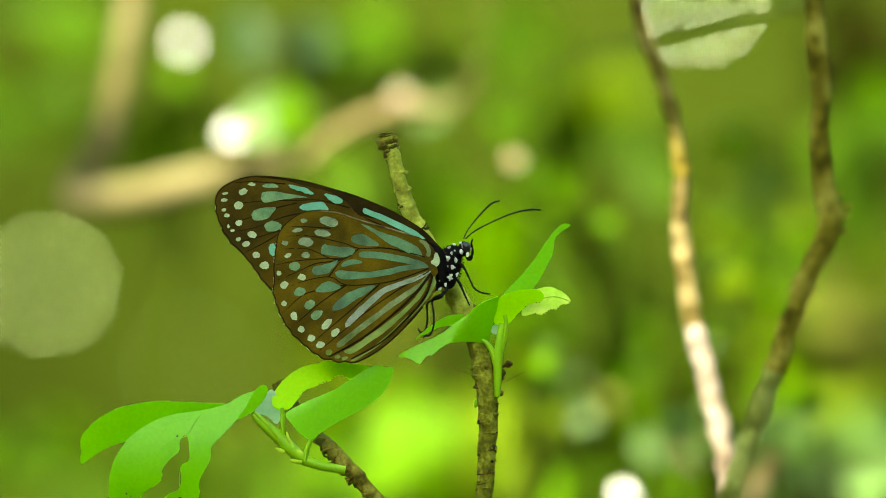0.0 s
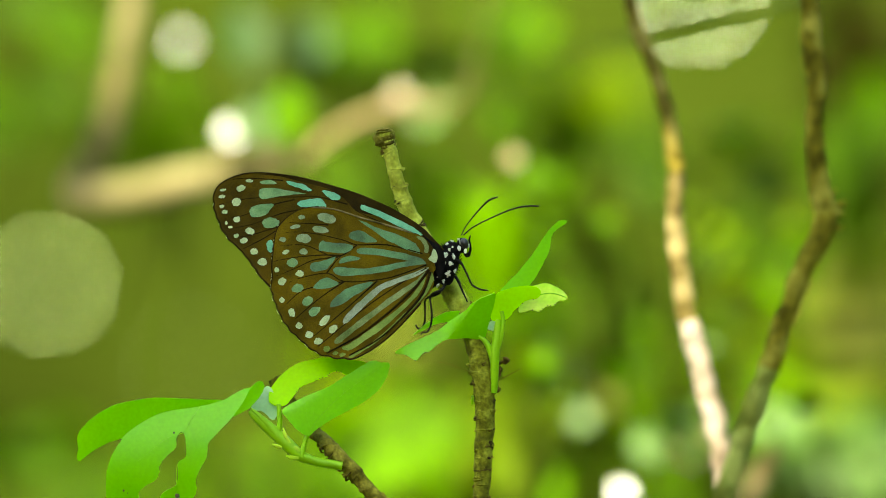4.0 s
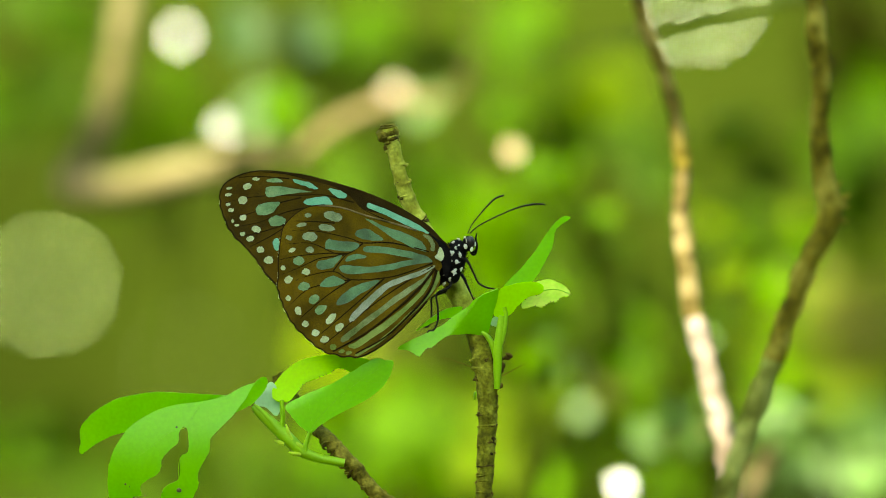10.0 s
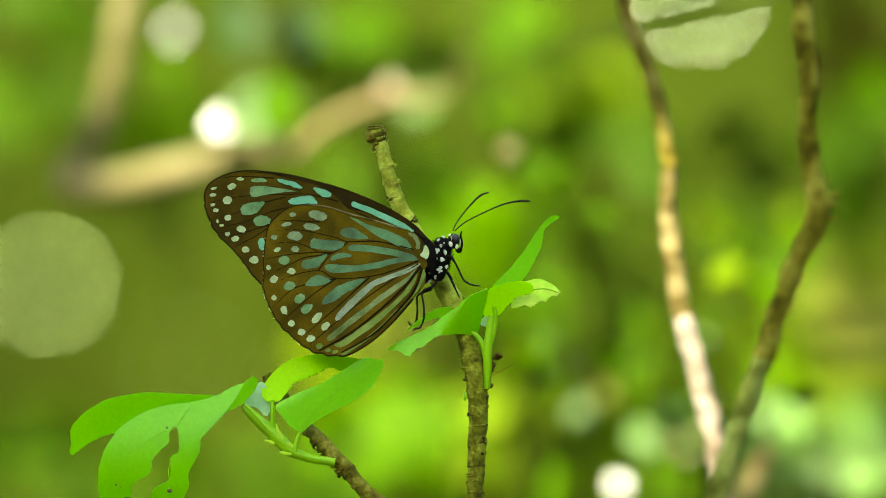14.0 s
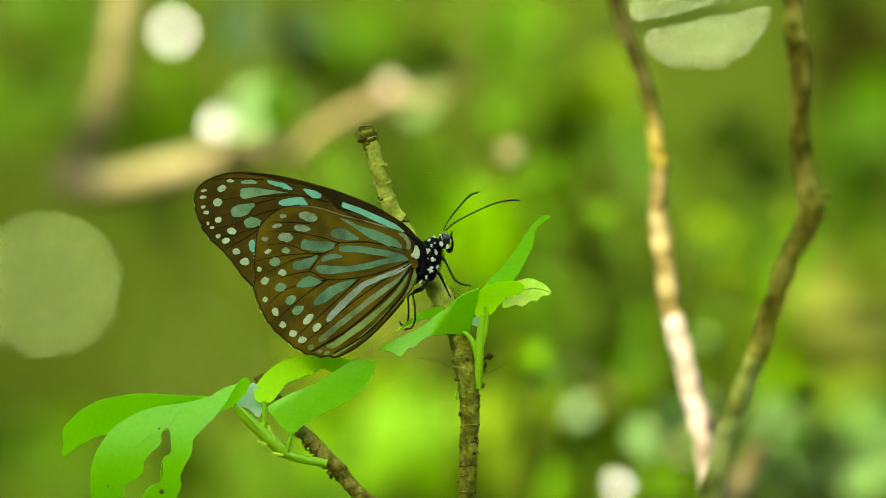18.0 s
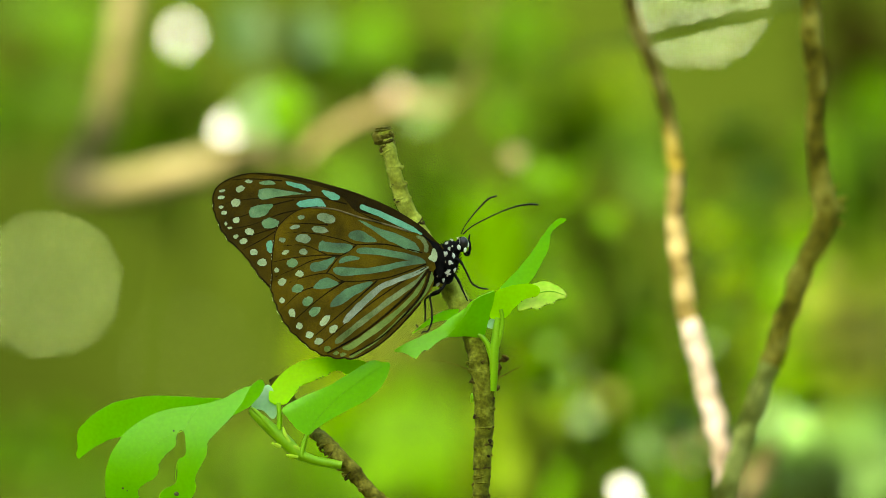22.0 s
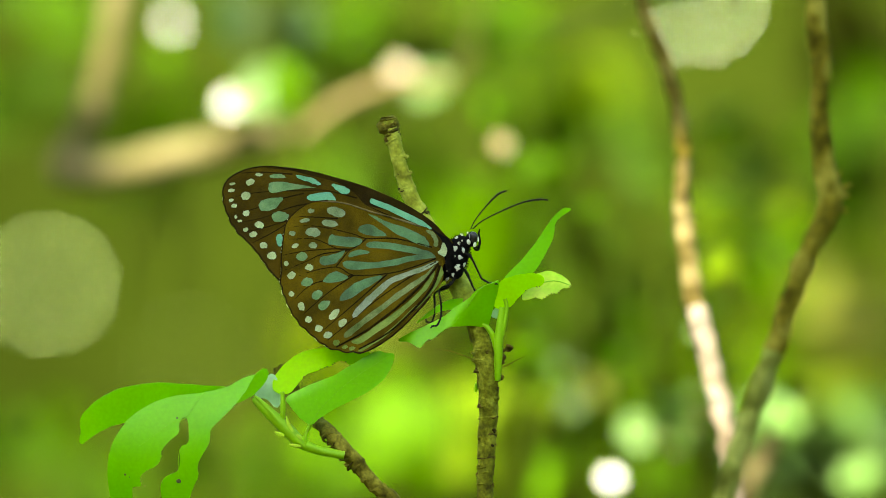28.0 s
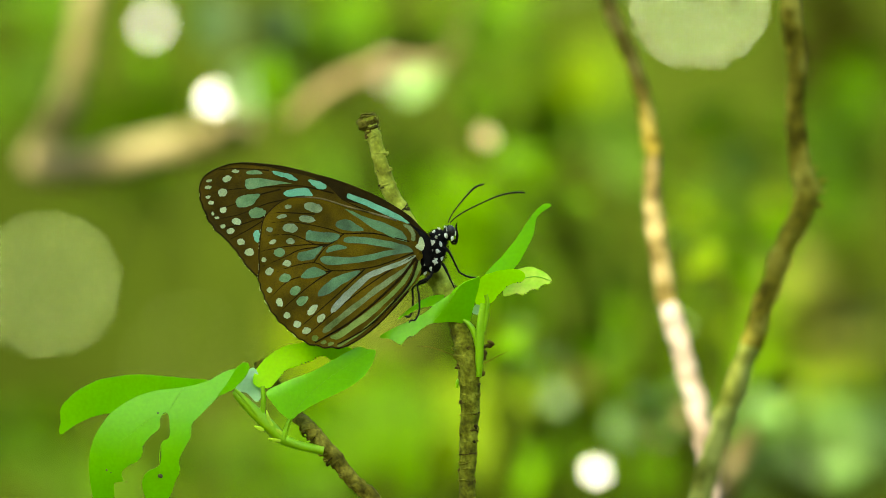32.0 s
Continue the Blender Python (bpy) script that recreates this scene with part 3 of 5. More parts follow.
# ---- perch plants ----
def leaf(parent, o, outline, mat, lift, ribs=(), name="leaf", label="", y=0.0, bites=(), step=11, ragged=0.5, nerves=False):
    lf = part(name, plate(bmesh.new(), outline, lambda u, v: y + lift(u, v), o, step, 0.00022, 4, ragged), mat, parent, label)
    if ribs:
        bm = bmesh.new()
        for line, r in ribs:
            uv = smooth(line, False, 4)
            path = []
            for u, v in uv:
                w = at(u, v) - o
                path.append(Vector((w.x, y + lift(u, v) - 0.00010, w.z)))
            tube(bm, path, [r * (1 - 0.6 * i / len(path)) for i in range(len(path))], 6, 0, 0, 1)
        part("rib", bm, RIB, lf)
        poly = smooth(outline, True, 2)
        mid = smooth(ribs[0][0], False, 8)
        for k in range(3, len(mid) - 3, max(3, len(mid) // 9)) if nerves else ():
            d = mid[k + 1] - mid[k - 1]
            d = d / np.linalg.norm(d)
            for turn in (-0.85, 0.85):
                w = np.array([d[0] * math.cos(turn) - d[1] * math.sin(turn), d[0] * math.sin(turn) + d[1] * math.cos(turn)])
                uv = [mid[k] + w * q + d * q * q * 0.006 for q in np.arange(0, 60, 6.0)]
                uv = [q for q, ok in zip(uv, inside(np.array(uv), poly)) if ok]
                if len(uv) > 3:
                    path = [at(*q) - o + Vector((0, y + lift(*q) - 0.00010, 0)) for q in uv[:-1]]
                    part("side_vein", tube(bmesh.new(), path, [0.00002] * len(path), 5, 0, 0, 1), RIB, lf)
    if bites:
        bm = bmesh.new()
        for line in bites:
            uv = smooth(line, False, 3)
            for a, b in zip(uv, uv[1:]):
                w = at(*((a + b) / 2)) - o
                if noise.noise(Vector((a[0] * 0.13, a[1] * 0.13, 2))) > 0.05:
                    ball(bm, (w.x, y + lift(*a) - 0.0001, w.z), (0.00008 + 0.00012 * random.random(), 0.00014, 0.0001), random.uniform(0, 90), 6)
        part("bitten_edge", bm, BITE, lf, "brown chewed leaf edge")
    return lf


def stem(parent, name, o, line, radii, mat, scars=(), y=0.0, rough=0.16, label=""):
    """A woody twig with swollen leaf scars."""
    back = y if callable(y) else (lambda v: y)
    path = [at(u, v) - o + Vector((0, back(v), 0)) for u, v in line]
    marks = [at(u, v) - o + Vector((0, back(v), 0)) for u, v, r, d in scars]
    s = part(name, tube(bmesh.new(), path, [r * U for r in radii], 16, rough, line[0][0], 14, bulges=[(q, 3.0 * U) for q in marks]), mat, parent, label)
    rng = random.Random(int(line[0][0]))
    for c, (u, v, r, d) in zip(marks, scars):
        bm = bmesh.new()
        for k in range(4):
            a = (0 if d > 0 else math.pi) + rng.uniform(-0.9, 0.5) * (1 if d > 0 else -1)
            q = c + Vector((math.cos(a) * r * U * 0.84, -abs(math.sin(a)) * r * U * 0.84, rng.uniform(-2.5, 2.5) * U))
            ball(bm, q, (r * U * rng.uniform(0.22, 0.42), r * U * 0.26, r * U * rng.uniform(0.10, 0.20)), rng.uniform(-35, 35), 10, 0.6)
        part("leaf_scar", bm, BARK_DARK if rng.random() < 0.7 else mat, s)
        k = min(range(1, len(path) - 1), key=lambda i: (path[i] - c).length)
        along = (path[k + 1] - path[k - 1]).normalized()
        across = along.cross(Vector((0, 1, 0))).normalized()
        phase, slant = rng.uniform(0, 6.28), rng.uniform(0.15, 0.4)
        ring = []
        for i in range(15):
            a = 2 * math.pi * i / 14
            ring.append(c + (across * math.cos(a) + across.cross(along) * math.sin(a)) * r * U * (0.93 + 0.05 * math.sin(3 * a + phase)) + along * slant * r * U * math.sin(a + phase))
        part("node_ring", tube(bmesh.new(), ring, [rng.uniform(1.0, 2.6) * U for _ in range(14)] + [1.5 * U], 6, 0.5, u, 1), BARK_DARK if rng.random() < 0.3 else mat, s)
    return s


def make_stem():
    o = at(858, 800)
    th = thing("stem", o, "knobbly upright brown-green twig with fresh bitten leaves", "twig")
    lean = lambda v: 0.0055 * min(1, max(0, (640 - v) / 120))
    stem(th, "upper_stem", o, [(685, 228), (687, 240), (694, 268), (702, 300), (711, 330), (722, 362), (738, 392), (768, 446), (796, 498), (815, 532), (832, 570)], [16, 14.5, 12.5, 13, 13.5, 14, 15, 16, 18, 19, 17.5], BARK_GREEN,
         [(691, 262, 14, -1), (704, 292, 14, 1), (712, 324, 14, -1), (716, 352, 14, -1), (740, 392, 15, 1), (790, 488, 17, 1), (806, 512, 18, -1), (816, 534, 18, 1)], y=lean, rough=0.12, label="pale green upper end of the twig")
    stem(th, "woody_stem", o, [(826, 556), (834, 575), (848, 620), (857, 660), (861, 710), (860, 760), (857, 820), (855, 882), (852, 1000), (840, 1400), (835, 2600), (830, 5200), (825, 9550)],
         [16, 18, 18, 18.5, 18, 16.5, 15, 14, 15, 22, 30, 42, 60], BARK_LOWER,
         [(840, 590, 18, -1), (845, 612, 18, 1), (846, 640, 18, 1), (853, 655, 18, -1), (856, 672, 18, -1), (860, 690, 18, 1), (860, 705, 18, 1), (861, 722, 18, 1),
          (860, 735, 17.5, -1), (861, 755, 17, 1), (860, 778, 16.5, 1), (860, 790, 16, -1), (859, 803, 16, 1), (857, 826, 15.5, 1), (856, 840, 15, -1), (856, 856, 15, -1), (855, 876, 15, 1)], y=lean, rough=0.2)
    bm = bmesh.new()
    tube(bm, [at(u, v) - o + Vector((0, lean(v), 0)) for u, v in ((682, 221), (683, 227), (686, 238), (689, 248), (692, 260))], [11 * U, 15.5 * U, 16.5 * U, 15 * U, 12.5 * U], 14, 0.55, 3.3, 5)
    rng = random.Random(8)
    for k in range(9):
        c = at(684 + rng.uniform(-13, 13), 232 + rng.uniform(-10, 14)) - o + Vector((0, lean(232) + rng.uniform(-0.0015, -0.0003), 0))
        ball(bm, c, (rng.uniform(2, 5) * U, 4 * U, rng.uniform(2, 4) * U), rng.uniform(-60, 60), 7, 0.7)
    part("broken_tip", bm, BARK, th, "dark broken end of the twig")
    bm = bmesh.new()
    tube(bm, [at(*p) - o + Vector((0, -0.0016, 0)) for p in ((877, 690), (878, 655), (879, 620), (882, 590), (886, 560))], [0.0006, 0.0008, 0.0009, 0.0008, 0.0006], 10, 0.08)
    tube(bm, [at(*p) - o + Vector((0, -0.0011, 0)) for p in ((878, 644), (870, 614), (860, 597), (850, 590))], [0.0007, 0.0006, 0.0005, 0.0003], 8)
    tube(bm, [at(*p) - o + Vector((0, -0.0016, 0)) for p in ((884, 610), (890, 585), (893, 560), (890, 545))], [0.0005, 0.0005, 0.0004, 0.0004], 8)
    part("shoot", bm, SHOOT, th, "smooth green shoot")
    bm = bmesh.new()
    for u, v, a, b in ((892, 636, 9, 8), (897, 630, 7, 5), (889, 646, 5, 9), (886, 660, 4, 6), (884, 684, 3, 4), (890, 574, 4, 2.5)):
        ball(bm, at(u, v) - o + Vector((0, -0.001, 0)), (a * 0.8 * U, 0.0005, b * 0.8 * U), 20, 10, 1.6)
    part("withered_bud", bm, BARK_DARK, th, "dark brown withered bud")
    bm = bmesh.new()
    ball(bm, at(839, 702) - o + Vector((0, -0.001, 0)), (3 * U, 0.0004, 9 * U), 5, 8)
    part("bud", bm, SHOOT, th, "small green bud")
    for line in ([(838, 654), (815, 645), (790, 637), (765, 635)], [(884, 668), (900, 660), (915, 652), (930, 645)]):
        bm = bmesh.new()
        tube(bm, [at(*p) - o for p in line], [0.00011, 0.0001, 0.00008, 0.00004], 5)
        part("hair", bm, BARK_DARK, th)
    c4, c5 = (lambda p: crop(690, 330, p)), (lambda p: crop(690, 480, p))
    leaf(th, o, c5([(130, 322), (200, 262), (280, 212), (350, 194), (400, 205), (400, 240), (340, 252), (260, 262), (170, 304)]), LEAF_FRESH, lambda u, v: 0.00003 * (u - 780), (), y=0.0015)
    leaf(th, o, c4([(590, 550), (680, 450), (740, 380), (790, 310), (838, 240), (862, 208), (908, 168), (940, 163), (953, 172), (930, 190), (890, 220), (870, 252), (855, 330), (820, 402), (775, 480), (700, 560), (630, 590)]),
         LEAF_FRESH, lambda u, v: 0.000012 * (500 - v) + 0.0006 * math.sin((u + v * 0.6) * 0.03), [(c4([(640, 560), (740, 430), (820, 300), (880, 205), (945, 170)]), 0.00012)], y=0.003, nerves=True)
    leaf(th, o, c5([(690, 190), (720, 120), (760, 70), (830, 47), (880, 60), (930, 90), (953, 125), (935, 138), (905, 140), (880, 165), (840, 170), (800, 196), (760, 188), (715, 200)]),
         LEAF_YELLOWING, lambda u, v: 0.0005 * math.sin(u * 0.05) + 0.00008 * (515 - v), [(c5([(640, 180), (740, 130), (860, 100), (950, 125)]), 0.00016)], y=0.0012,
         bites=[c5([(953, 125), (935, 138), (905, 140), (880, 165), (840, 170), (800, 196), (760, 188)])])
    leaf(th, o, c5([(545, 235), (555, 180), (568, 110), (640, 76), (740, 60), (795, 72), (810, 95), (790, 128), (745, 134), (705, 158), (668, 195), (640, 232), (600, 252), (565, 248)]),
         LEAF_LIME, lambda u, v: -0.0004 - 0.00002 * (u - 880) + 0.0004 * math.sin(v * 0.06), [(c5([(590, 245), (620, 170), (690, 100), (790, 80)]), 0.00011)], y=-0.0004,
         bites=[c5([(808, 95), (790, 128), (745, 134), (705, 158), (668, 195), (640, 232)])])
    fold = lambda u, v: -0.0022 + 0.00006 * abs((u - 690 - 388 / 3) * 0.79 + (v - 480 - 245 / 3) * 0.61) + 0.00025 * math.sin(u * 0.05)
    leaf(th, o, c5([(567, 100), (562, 170), (532, 260), (508, 345), (480, 346), (400, 338), (315, 345), (260, 375), (215, 412), (190, 415), (150, 457), (118, 440), (80, 425), (38, 420), (80, 388),
                    (200, 330), (265, 298), (345, 238), (405, 198), (445, 155), (500, 122), (545, 106)]), LEAF_FRESH, fold,
         [(c5([(505, 345), (440, 310), (400, 250), (465, 145)]), 0.00012), (c5([(465, 143), (420, 210), (360, 290), (312, 344)]), 0.00014)], y=0.0,
         bites=[c5([(260, 375), (215, 412), (190, 415), (150, 457), (118, 440)])])
    leaf(th, o, c5([(530, 262), (560, 243), (580, 270), (560, 300), (530, 290)]), LEAF_PALE, lambda u, v: 0, (), y=0.0008)
    return th


def make_side_twig():
    o = at(640, 860)
    th = thing("side_twig", o, "brown knobbly twig with a green shoot of bitten leaves", "twig")
    c6, c7 = (lambda p: crop(120, 620, p)), (lambda p: crop(420, 620, p))
    stem(th, "woody_stem", o, [(486, 666), (496, 682), (512, 702), (535, 733), (560, 765)] + c7([(480, 480), (530, 535), (585, 590), (640, 655), (700, 735), (760, 790)]) +
         [(700, 905), (760, 980), (830, 1100), (838, 1250)], [9, 9, 9.5, 10, 11.5, 12, 12.5, 13, 13, 12, 12, 13, 14, 16, 18], BARK,
         [(489, 670, 9, 1), (518, 708, 9.5, -1), (572, 776, 12.5, 1), (580, 790, 12, -1), (600, 808, 13, 1), (612, 826, 13, 1), (634, 842, 14, 1), (648, 862, 12, -1), (664, 878, 12, 1), (690, 900, 12, 1), (545, 745, 11, 1), (560, 765, 11.5, -1), (590, 800, 13, -1), (622, 838, 13, -1), (676, 890, 12, -1)], y=lambda v: 0.0062 * min(1, max(0, (785 - v) / 30)), rough=0.2)
    bm = bmesh.new()
    tube(bm, [at(*p) - o for p in c7([(760, 790), (785, 765), (772, 745)])], [0.0005, 0.0003, 0.0001], 7, 0.3)
    part("spur", bm, BARK, th)
    bm = bmesh.new()
    tube(bm, [at(*p) - o + Vector((0, -0.0012, 0)) for p in c7([(565, 602), (440, 580), (400, 570), (345, 548), (295, 505), (245, 455), (190, 405), (125, 345), (95, 315), (80, 300)])],
         [0.0009, 0.00085, 0.0009, 0.0011, 0.0013, 0.0013, 0.0012, 0.0010, 0.0008, 0.0004], 12, 0.12)
    tube(bm, [at(*p) - o + Vector((0, -0.0018, 0)) for p in c7([(352, 552), (358, 510), (372, 465), (386, 436)])], [0.0006, 0.0005, 0.0004, 0.0004], 8)
    tube(bm, [at(*p) - o + Vector((0, -0.0014, 0)) for p in c7([(228, 430), (236, 380), (236, 330), (232, 268)])], [0.0006, 0.0005, 0.0005, 0.0004], 8)
    tube(bm, [at(*p) - o + Vector((0, -0.002, 0)) for p in c7([(215, 425), (180, 385), (130, 330), (85, 290)])], [0.0006, 0.0005, 0.0004, 0.0002], 8)
    part("shoot", bm, SHOOT, th, "smooth green shoot")
    for line in ([(195, 480), (220, 492), (245, 500)], [(270, 545), (300, 552), (335, 556)], [(255, 395), (268, 440), (290, 480)], [(300, 490), (325, 505), (342, 520)]):
        bm = bmesh.new()
        tube(bm, [at(*p) - o + Vector((0, -0.0022, 0)) for p in c7(line)], [0.00012, 0.0004, 0.0003], 6)
        part("stipule", bm, LEAF_YELLOWING, th, "small yellowish stipule")
    leaf(th, o, c6([(840, 250), (700, 240), (600, 234), (470, 229), (380, 237), (260, 262), (180, 300), (108, 355), (56, 420), (56, 490), (49, 545), (68, 557), (130, 512), (200, 472), (290, 445), (420, 420), (600, 350), (760, 300)]),
         LEAF_FRESH, lambda u, v: 0.0003 * math.sin(u * 0.03) + 0.00001 * (v - 720), [(c6([(830, 262), (600, 290), (350, 360), (70, 530)]), 0.00004)], y=0.003)
    curl = lambda u, v: -0.001 - 0.00004 * (v - 720) + 0.00000025 * max(0, v - 740) ** 2 + 0.0005 * math.sin((u - v * 0.3) * 0.02)
    big = leaf(th, o, c6([(985, 180), (940, 190), (890, 215), (830, 248), (710, 276), (600, 290), (500, 311), (400, 360), (320, 420), (262, 500), (226, 590), (214, 680), (222, 800), (245, 880), (300, 900), (345, 850), (345, 782), (392, 772),
                    (386, 722), (430, 686), (476, 660), (496, 622), (500, 585), (532, 540), (583, 492), (590, 440), (606, 412), (630, 415), (640, 480), (636, 540), (598, 572), (590, 680), (520, 726), (494, 780), (510, 860), (570, 920),
                    (640, 850), (665, 780), (692, 720), (690, 660), (722, 590), (750, 540), (755, 478), (775, 448), (835, 388), (892, 330), (935, 280), (970, 205)]),
         LEAF_FRESH, curl, [(c6([(712, 280), (670, 340), (622, 412), (540, 440), (450, 510), (380, 560)]), 0.00006),
                            (c6([(596, 575), (586, 640), (588, 720), (560, 800)]), 0.00006)], y=-0.0005,
         bites=[c6([(345, 782), (392, 772), (386, 722), (430, 686), (476, 660), (496, 622), (500, 585)]), c6([(590, 680), (520, 726), (494, 780)])], step=10)
    bm = bmesh.new()
    for p, r in (((577, 412), 7), ((588, 745), 12), ((308, 712), 6), ((330, 725), 4), ((410, 772), 7)):
        w = at(*c6([p])[0]) - o
        ball(bm, (w.x, -0.0005 + curl(*c6([p])[0]) - 0.0001, w.z), (r / 3 * U, 0.00015, r / 3 * U), 0, 7, 0.6)
    part("leaf_speck", bm, BITE, big, "brown specks on the leaf")
    leaf(th, o, c7([(-10, 330), (40, 262), (78, 192), (118, 150), (148, 148), (158, 180), (132, 232), (82, 285), (45, 305)]), LEAF_FRESH, lambda u, v: 0.00002 * (u - 450), (), y=-0.0024)
    leaf(th, o, c7([(85, 288), (138, 222), (160, 178), (195, 190), (225, 280), (214, 345), (190, 352), (150, 314)]), LEAF_PALE, lambda u, v: 0.0002 * math.sin(u * 0.1), (), y=0.0012)
    leaf(th, o, c7([(235, 278), (190, 266), (178, 220), (200, 170), (250, 113), (330, 60), (420, 38), (520, 29), (620, 44), (700, 62), (690, 90), (640, 110), (590, 122), (560, 106), (520, 104), (490, 126), (460, 136), (400, 160), (350, 180),
                    (310, 232), (272, 272)]), LEAF_LIME, lambda u, v: 0.00006 * (700 - v) + 0.0003 * math.sin(u * 0.04), (), y=0.0002,
         bites=[c7([(590, 122), (560, 106), (520, 104), (490, 126), (460, 136), (400, 160), (350, 180), (310, 232)])])
    leaf(th, o, c7([(385, 440), (330, 405), (280, 350), (253, 300), (300, 266), (400, 220), (500, 180), (600, 120), (680, 70), (740, 47), (782, 58), (824, 64), (817, 110), (790, 170), (740, 225), (660, 280), (560, 330), (470, 380), (425, 412)]),
         LEAF_FRESH, lambda u, v: -0.0018 + 0.000028 * (690 - v) + 0.00002 * abs((v - 690) + 0.55 * (u - 570)) + 0.0003 * math.sin(u * 0.03), [(c7([(386, 436), (450, 340), (600, 200), (800, 70)]), 0.00006)], nerves=True)
    return th, big


# ---- branches behind ----
def make_branch(name, line, y, widths, mat, label, spurs=(), pivot=(1390, 600), bands=()):
    """A long limb; bands: (index in line, bark) from which another bark begins."""
    o = at(*pivot, y)
    th = thing(name, o, label, "branch", "woody branches behind the perch")
    path = [at(u, v, y) - o for u, v in line]
    k = U * (EYE_BACK + y) / EYE_BACK
    cuts = [(0, mat), *bands, (len(path) - 1, None)]
    for (a, bark), (b, _) in zip(cuts, cuts[1:]):
        part("limb", tube(bmesh.new(), path[a:b + 1], [w / 2 * k for w in widths[a:b + 1]], 18, 0.32, line[0][0] * 0.1, 12), bark, th)
    rng = random.Random(int(line[0][0]))
    for u, v, du, dv, w in spurs:
        bm = bmesh.new()
        a = at(u, v, y) - o
        b = a + Vector((du * k, rng.uniform(-3, 3) * k, -dv * k))
        tube(bm, [a, a.lerp(b, 0.6), b], [w * k, w * 0.7 * k, w * 0.3 * k], 8, 0.4, u)
        part("knot", bm, mat, th)
    return th


# ---- undergrowth behind ----
HALF = (SUN_WAY + (Vector(EYE) - Vector((0, 1.0, Z0))).normalized()).normalized()    # faces that mirror the sun to the eye


def leaf_mesh(name, mat, width=0.42, fold=0.12, bend=0.25):
    """A pointed leaf of length 1 along +x, facing +z, folded along its rib and bent down to its tip."""
    bm = bmesh.new()
    rows = []
    for i in range(9):
        t = i / 8
        w = width * math.sin(math.pi * min(1, t * 0.97 + 0.015)) ** 0.75 * (1 - 0.25 * t)
        rows.append([bm.verts.new((t - 0.5, w * s, fold * abs(s) * width - bend * (t - 0.4) ** 2 + 0.015 * math.sin(t * 9 + s * 3))) for s in (-1, -0.5, 0, 0.5, 1)])
    for a, b in zip(rows, rows[1:]):
        for k in range(4):
            bm.faces.new((a[k], b[k], b[k + 1], a[k + 1]))
    bmesh.ops.solidify(bm, geom=list(bm.faces), thickness=0.008)
    tube(bm, [(-0.75, 0, 0.02), (-0.6, 0, -0.01), (-0.48, 0, -0.03), (0.1, 0, -0.012)], [0.012, 0.012, 0.012, 0.006], 5, 0, 0, 1)
    return finish(bm, name, mat)


def facing(n, spin):
    """The turn of a leaf whose upper face looks along n."""
    return Vector(n).to_track_quat("Z", "X").to_matrix().to_4x4() @ Matrix.Rotation(spin, 4, "Z")


MESHES = {m.name: leaf_mesh("leaf", m) for m in (B_MID, B_DARK, B_TEAL, B_BRIGHT, B_YELLOW, B_GREY, B_BROWN, B_STRAW)}
MESHES[B_PINK.name] = leaf_mesh("leaf", B_PINK, 0.42, 0.02, 0.05)
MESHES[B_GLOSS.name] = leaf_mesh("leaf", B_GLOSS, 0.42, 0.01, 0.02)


def shrub(name, foot, y, leaves, label, seed=1):
    """An undergrowth plant: a stem from the ground, thin twigs to every leaf, and its leaves."""
    rng = random.Random(seed)
    base = at(foot, 441, y)
    base.z = -0.02
    th = thing(name, base, label, "shrub", "undergrowth plants")
    tops = [at(u, v, yy) for u, v, yy, *_ in leaves]
    crown = sum(tops, Vector()) / len(tops)
    top = Vector((crown.x, crown.y + 0.03, max(p.z for p in tops) - 0.01))
    path = [base + (top - base) * t + Vector((0.02 * math.sin(t * 5 + seed), 0.02 * math.cos(t * 4 + seed), 0)) for t in (0, 0.3, 0.6, 0.8, 1)]
    part("stem", tube(bmesh.new(), [p - base for p in path], [r * (0.4 if len(leaves) == 1 else 1) for r in (0.003, 0.0026, 0.002, 0.0014, 0.0007)], 8, 0.2, seed), THIN_STEM, th)
    for (u, v, yy, size, mat, n, spin), p in zip(leaves, tops):
        ob = new("leaf", MESHES[mat.name])
        ob.parent = th
        ob.matrix_basis = Matrix.Translation(p - base) @ facing(n, spin) @ Matrix.Diagonal((size, size, size, 1))
        foot_p = Matrix.Translation(p - base) @ facing(n, spin) @ Vector((-0.75 * size, 0, 0.02 * size))
        z = min(max(p.z - 0.05, 0.3), top.z)
        t = (z - base.z) / max(0.01, top.z - base.z)
        a = base + (top - base) * t - base + Vector((0.02 * math.sin(t * 5 + seed), 0.02 * math.cos(t * 4 + seed), 0))
        part("twig", tube(bmesh.new(), [a, a.lerp(foot_p, 0.5) + Vector((0, 0.01, 0.01)), foot_p], [0.0009, 0.0007, 0.0004], 5, 0, 0, 2), THIN_STEM, th)
    return th


def scatter(u, v, y, ru, rv, ry, count, size, mats, seed, spread=0.7, aim=None):
    """Leaf places in an uneven oval cloud."""
    rng = random.Random(seed)
    out = []
    for i in range(count):
        a, r = rng.uniform(0, 6.283), math.sqrt(rng.random())
        n = (aim or HALF) + Vector([rng.gauss(0, spread * 0.6) for _ in range(3)])
        out.append((u + ru * r * math.cos(a), v + rv * r * math.sin(a), y + rng.uniform(-ry, ry), size * rng.uniform(0.7, 1.25), rng.choice(mats), n.normalized(), rng.uniform(0, 6.28)))
    return out


SHRUBS = {}


DOWN = Vector((-0.2, -0.5, -0.9))


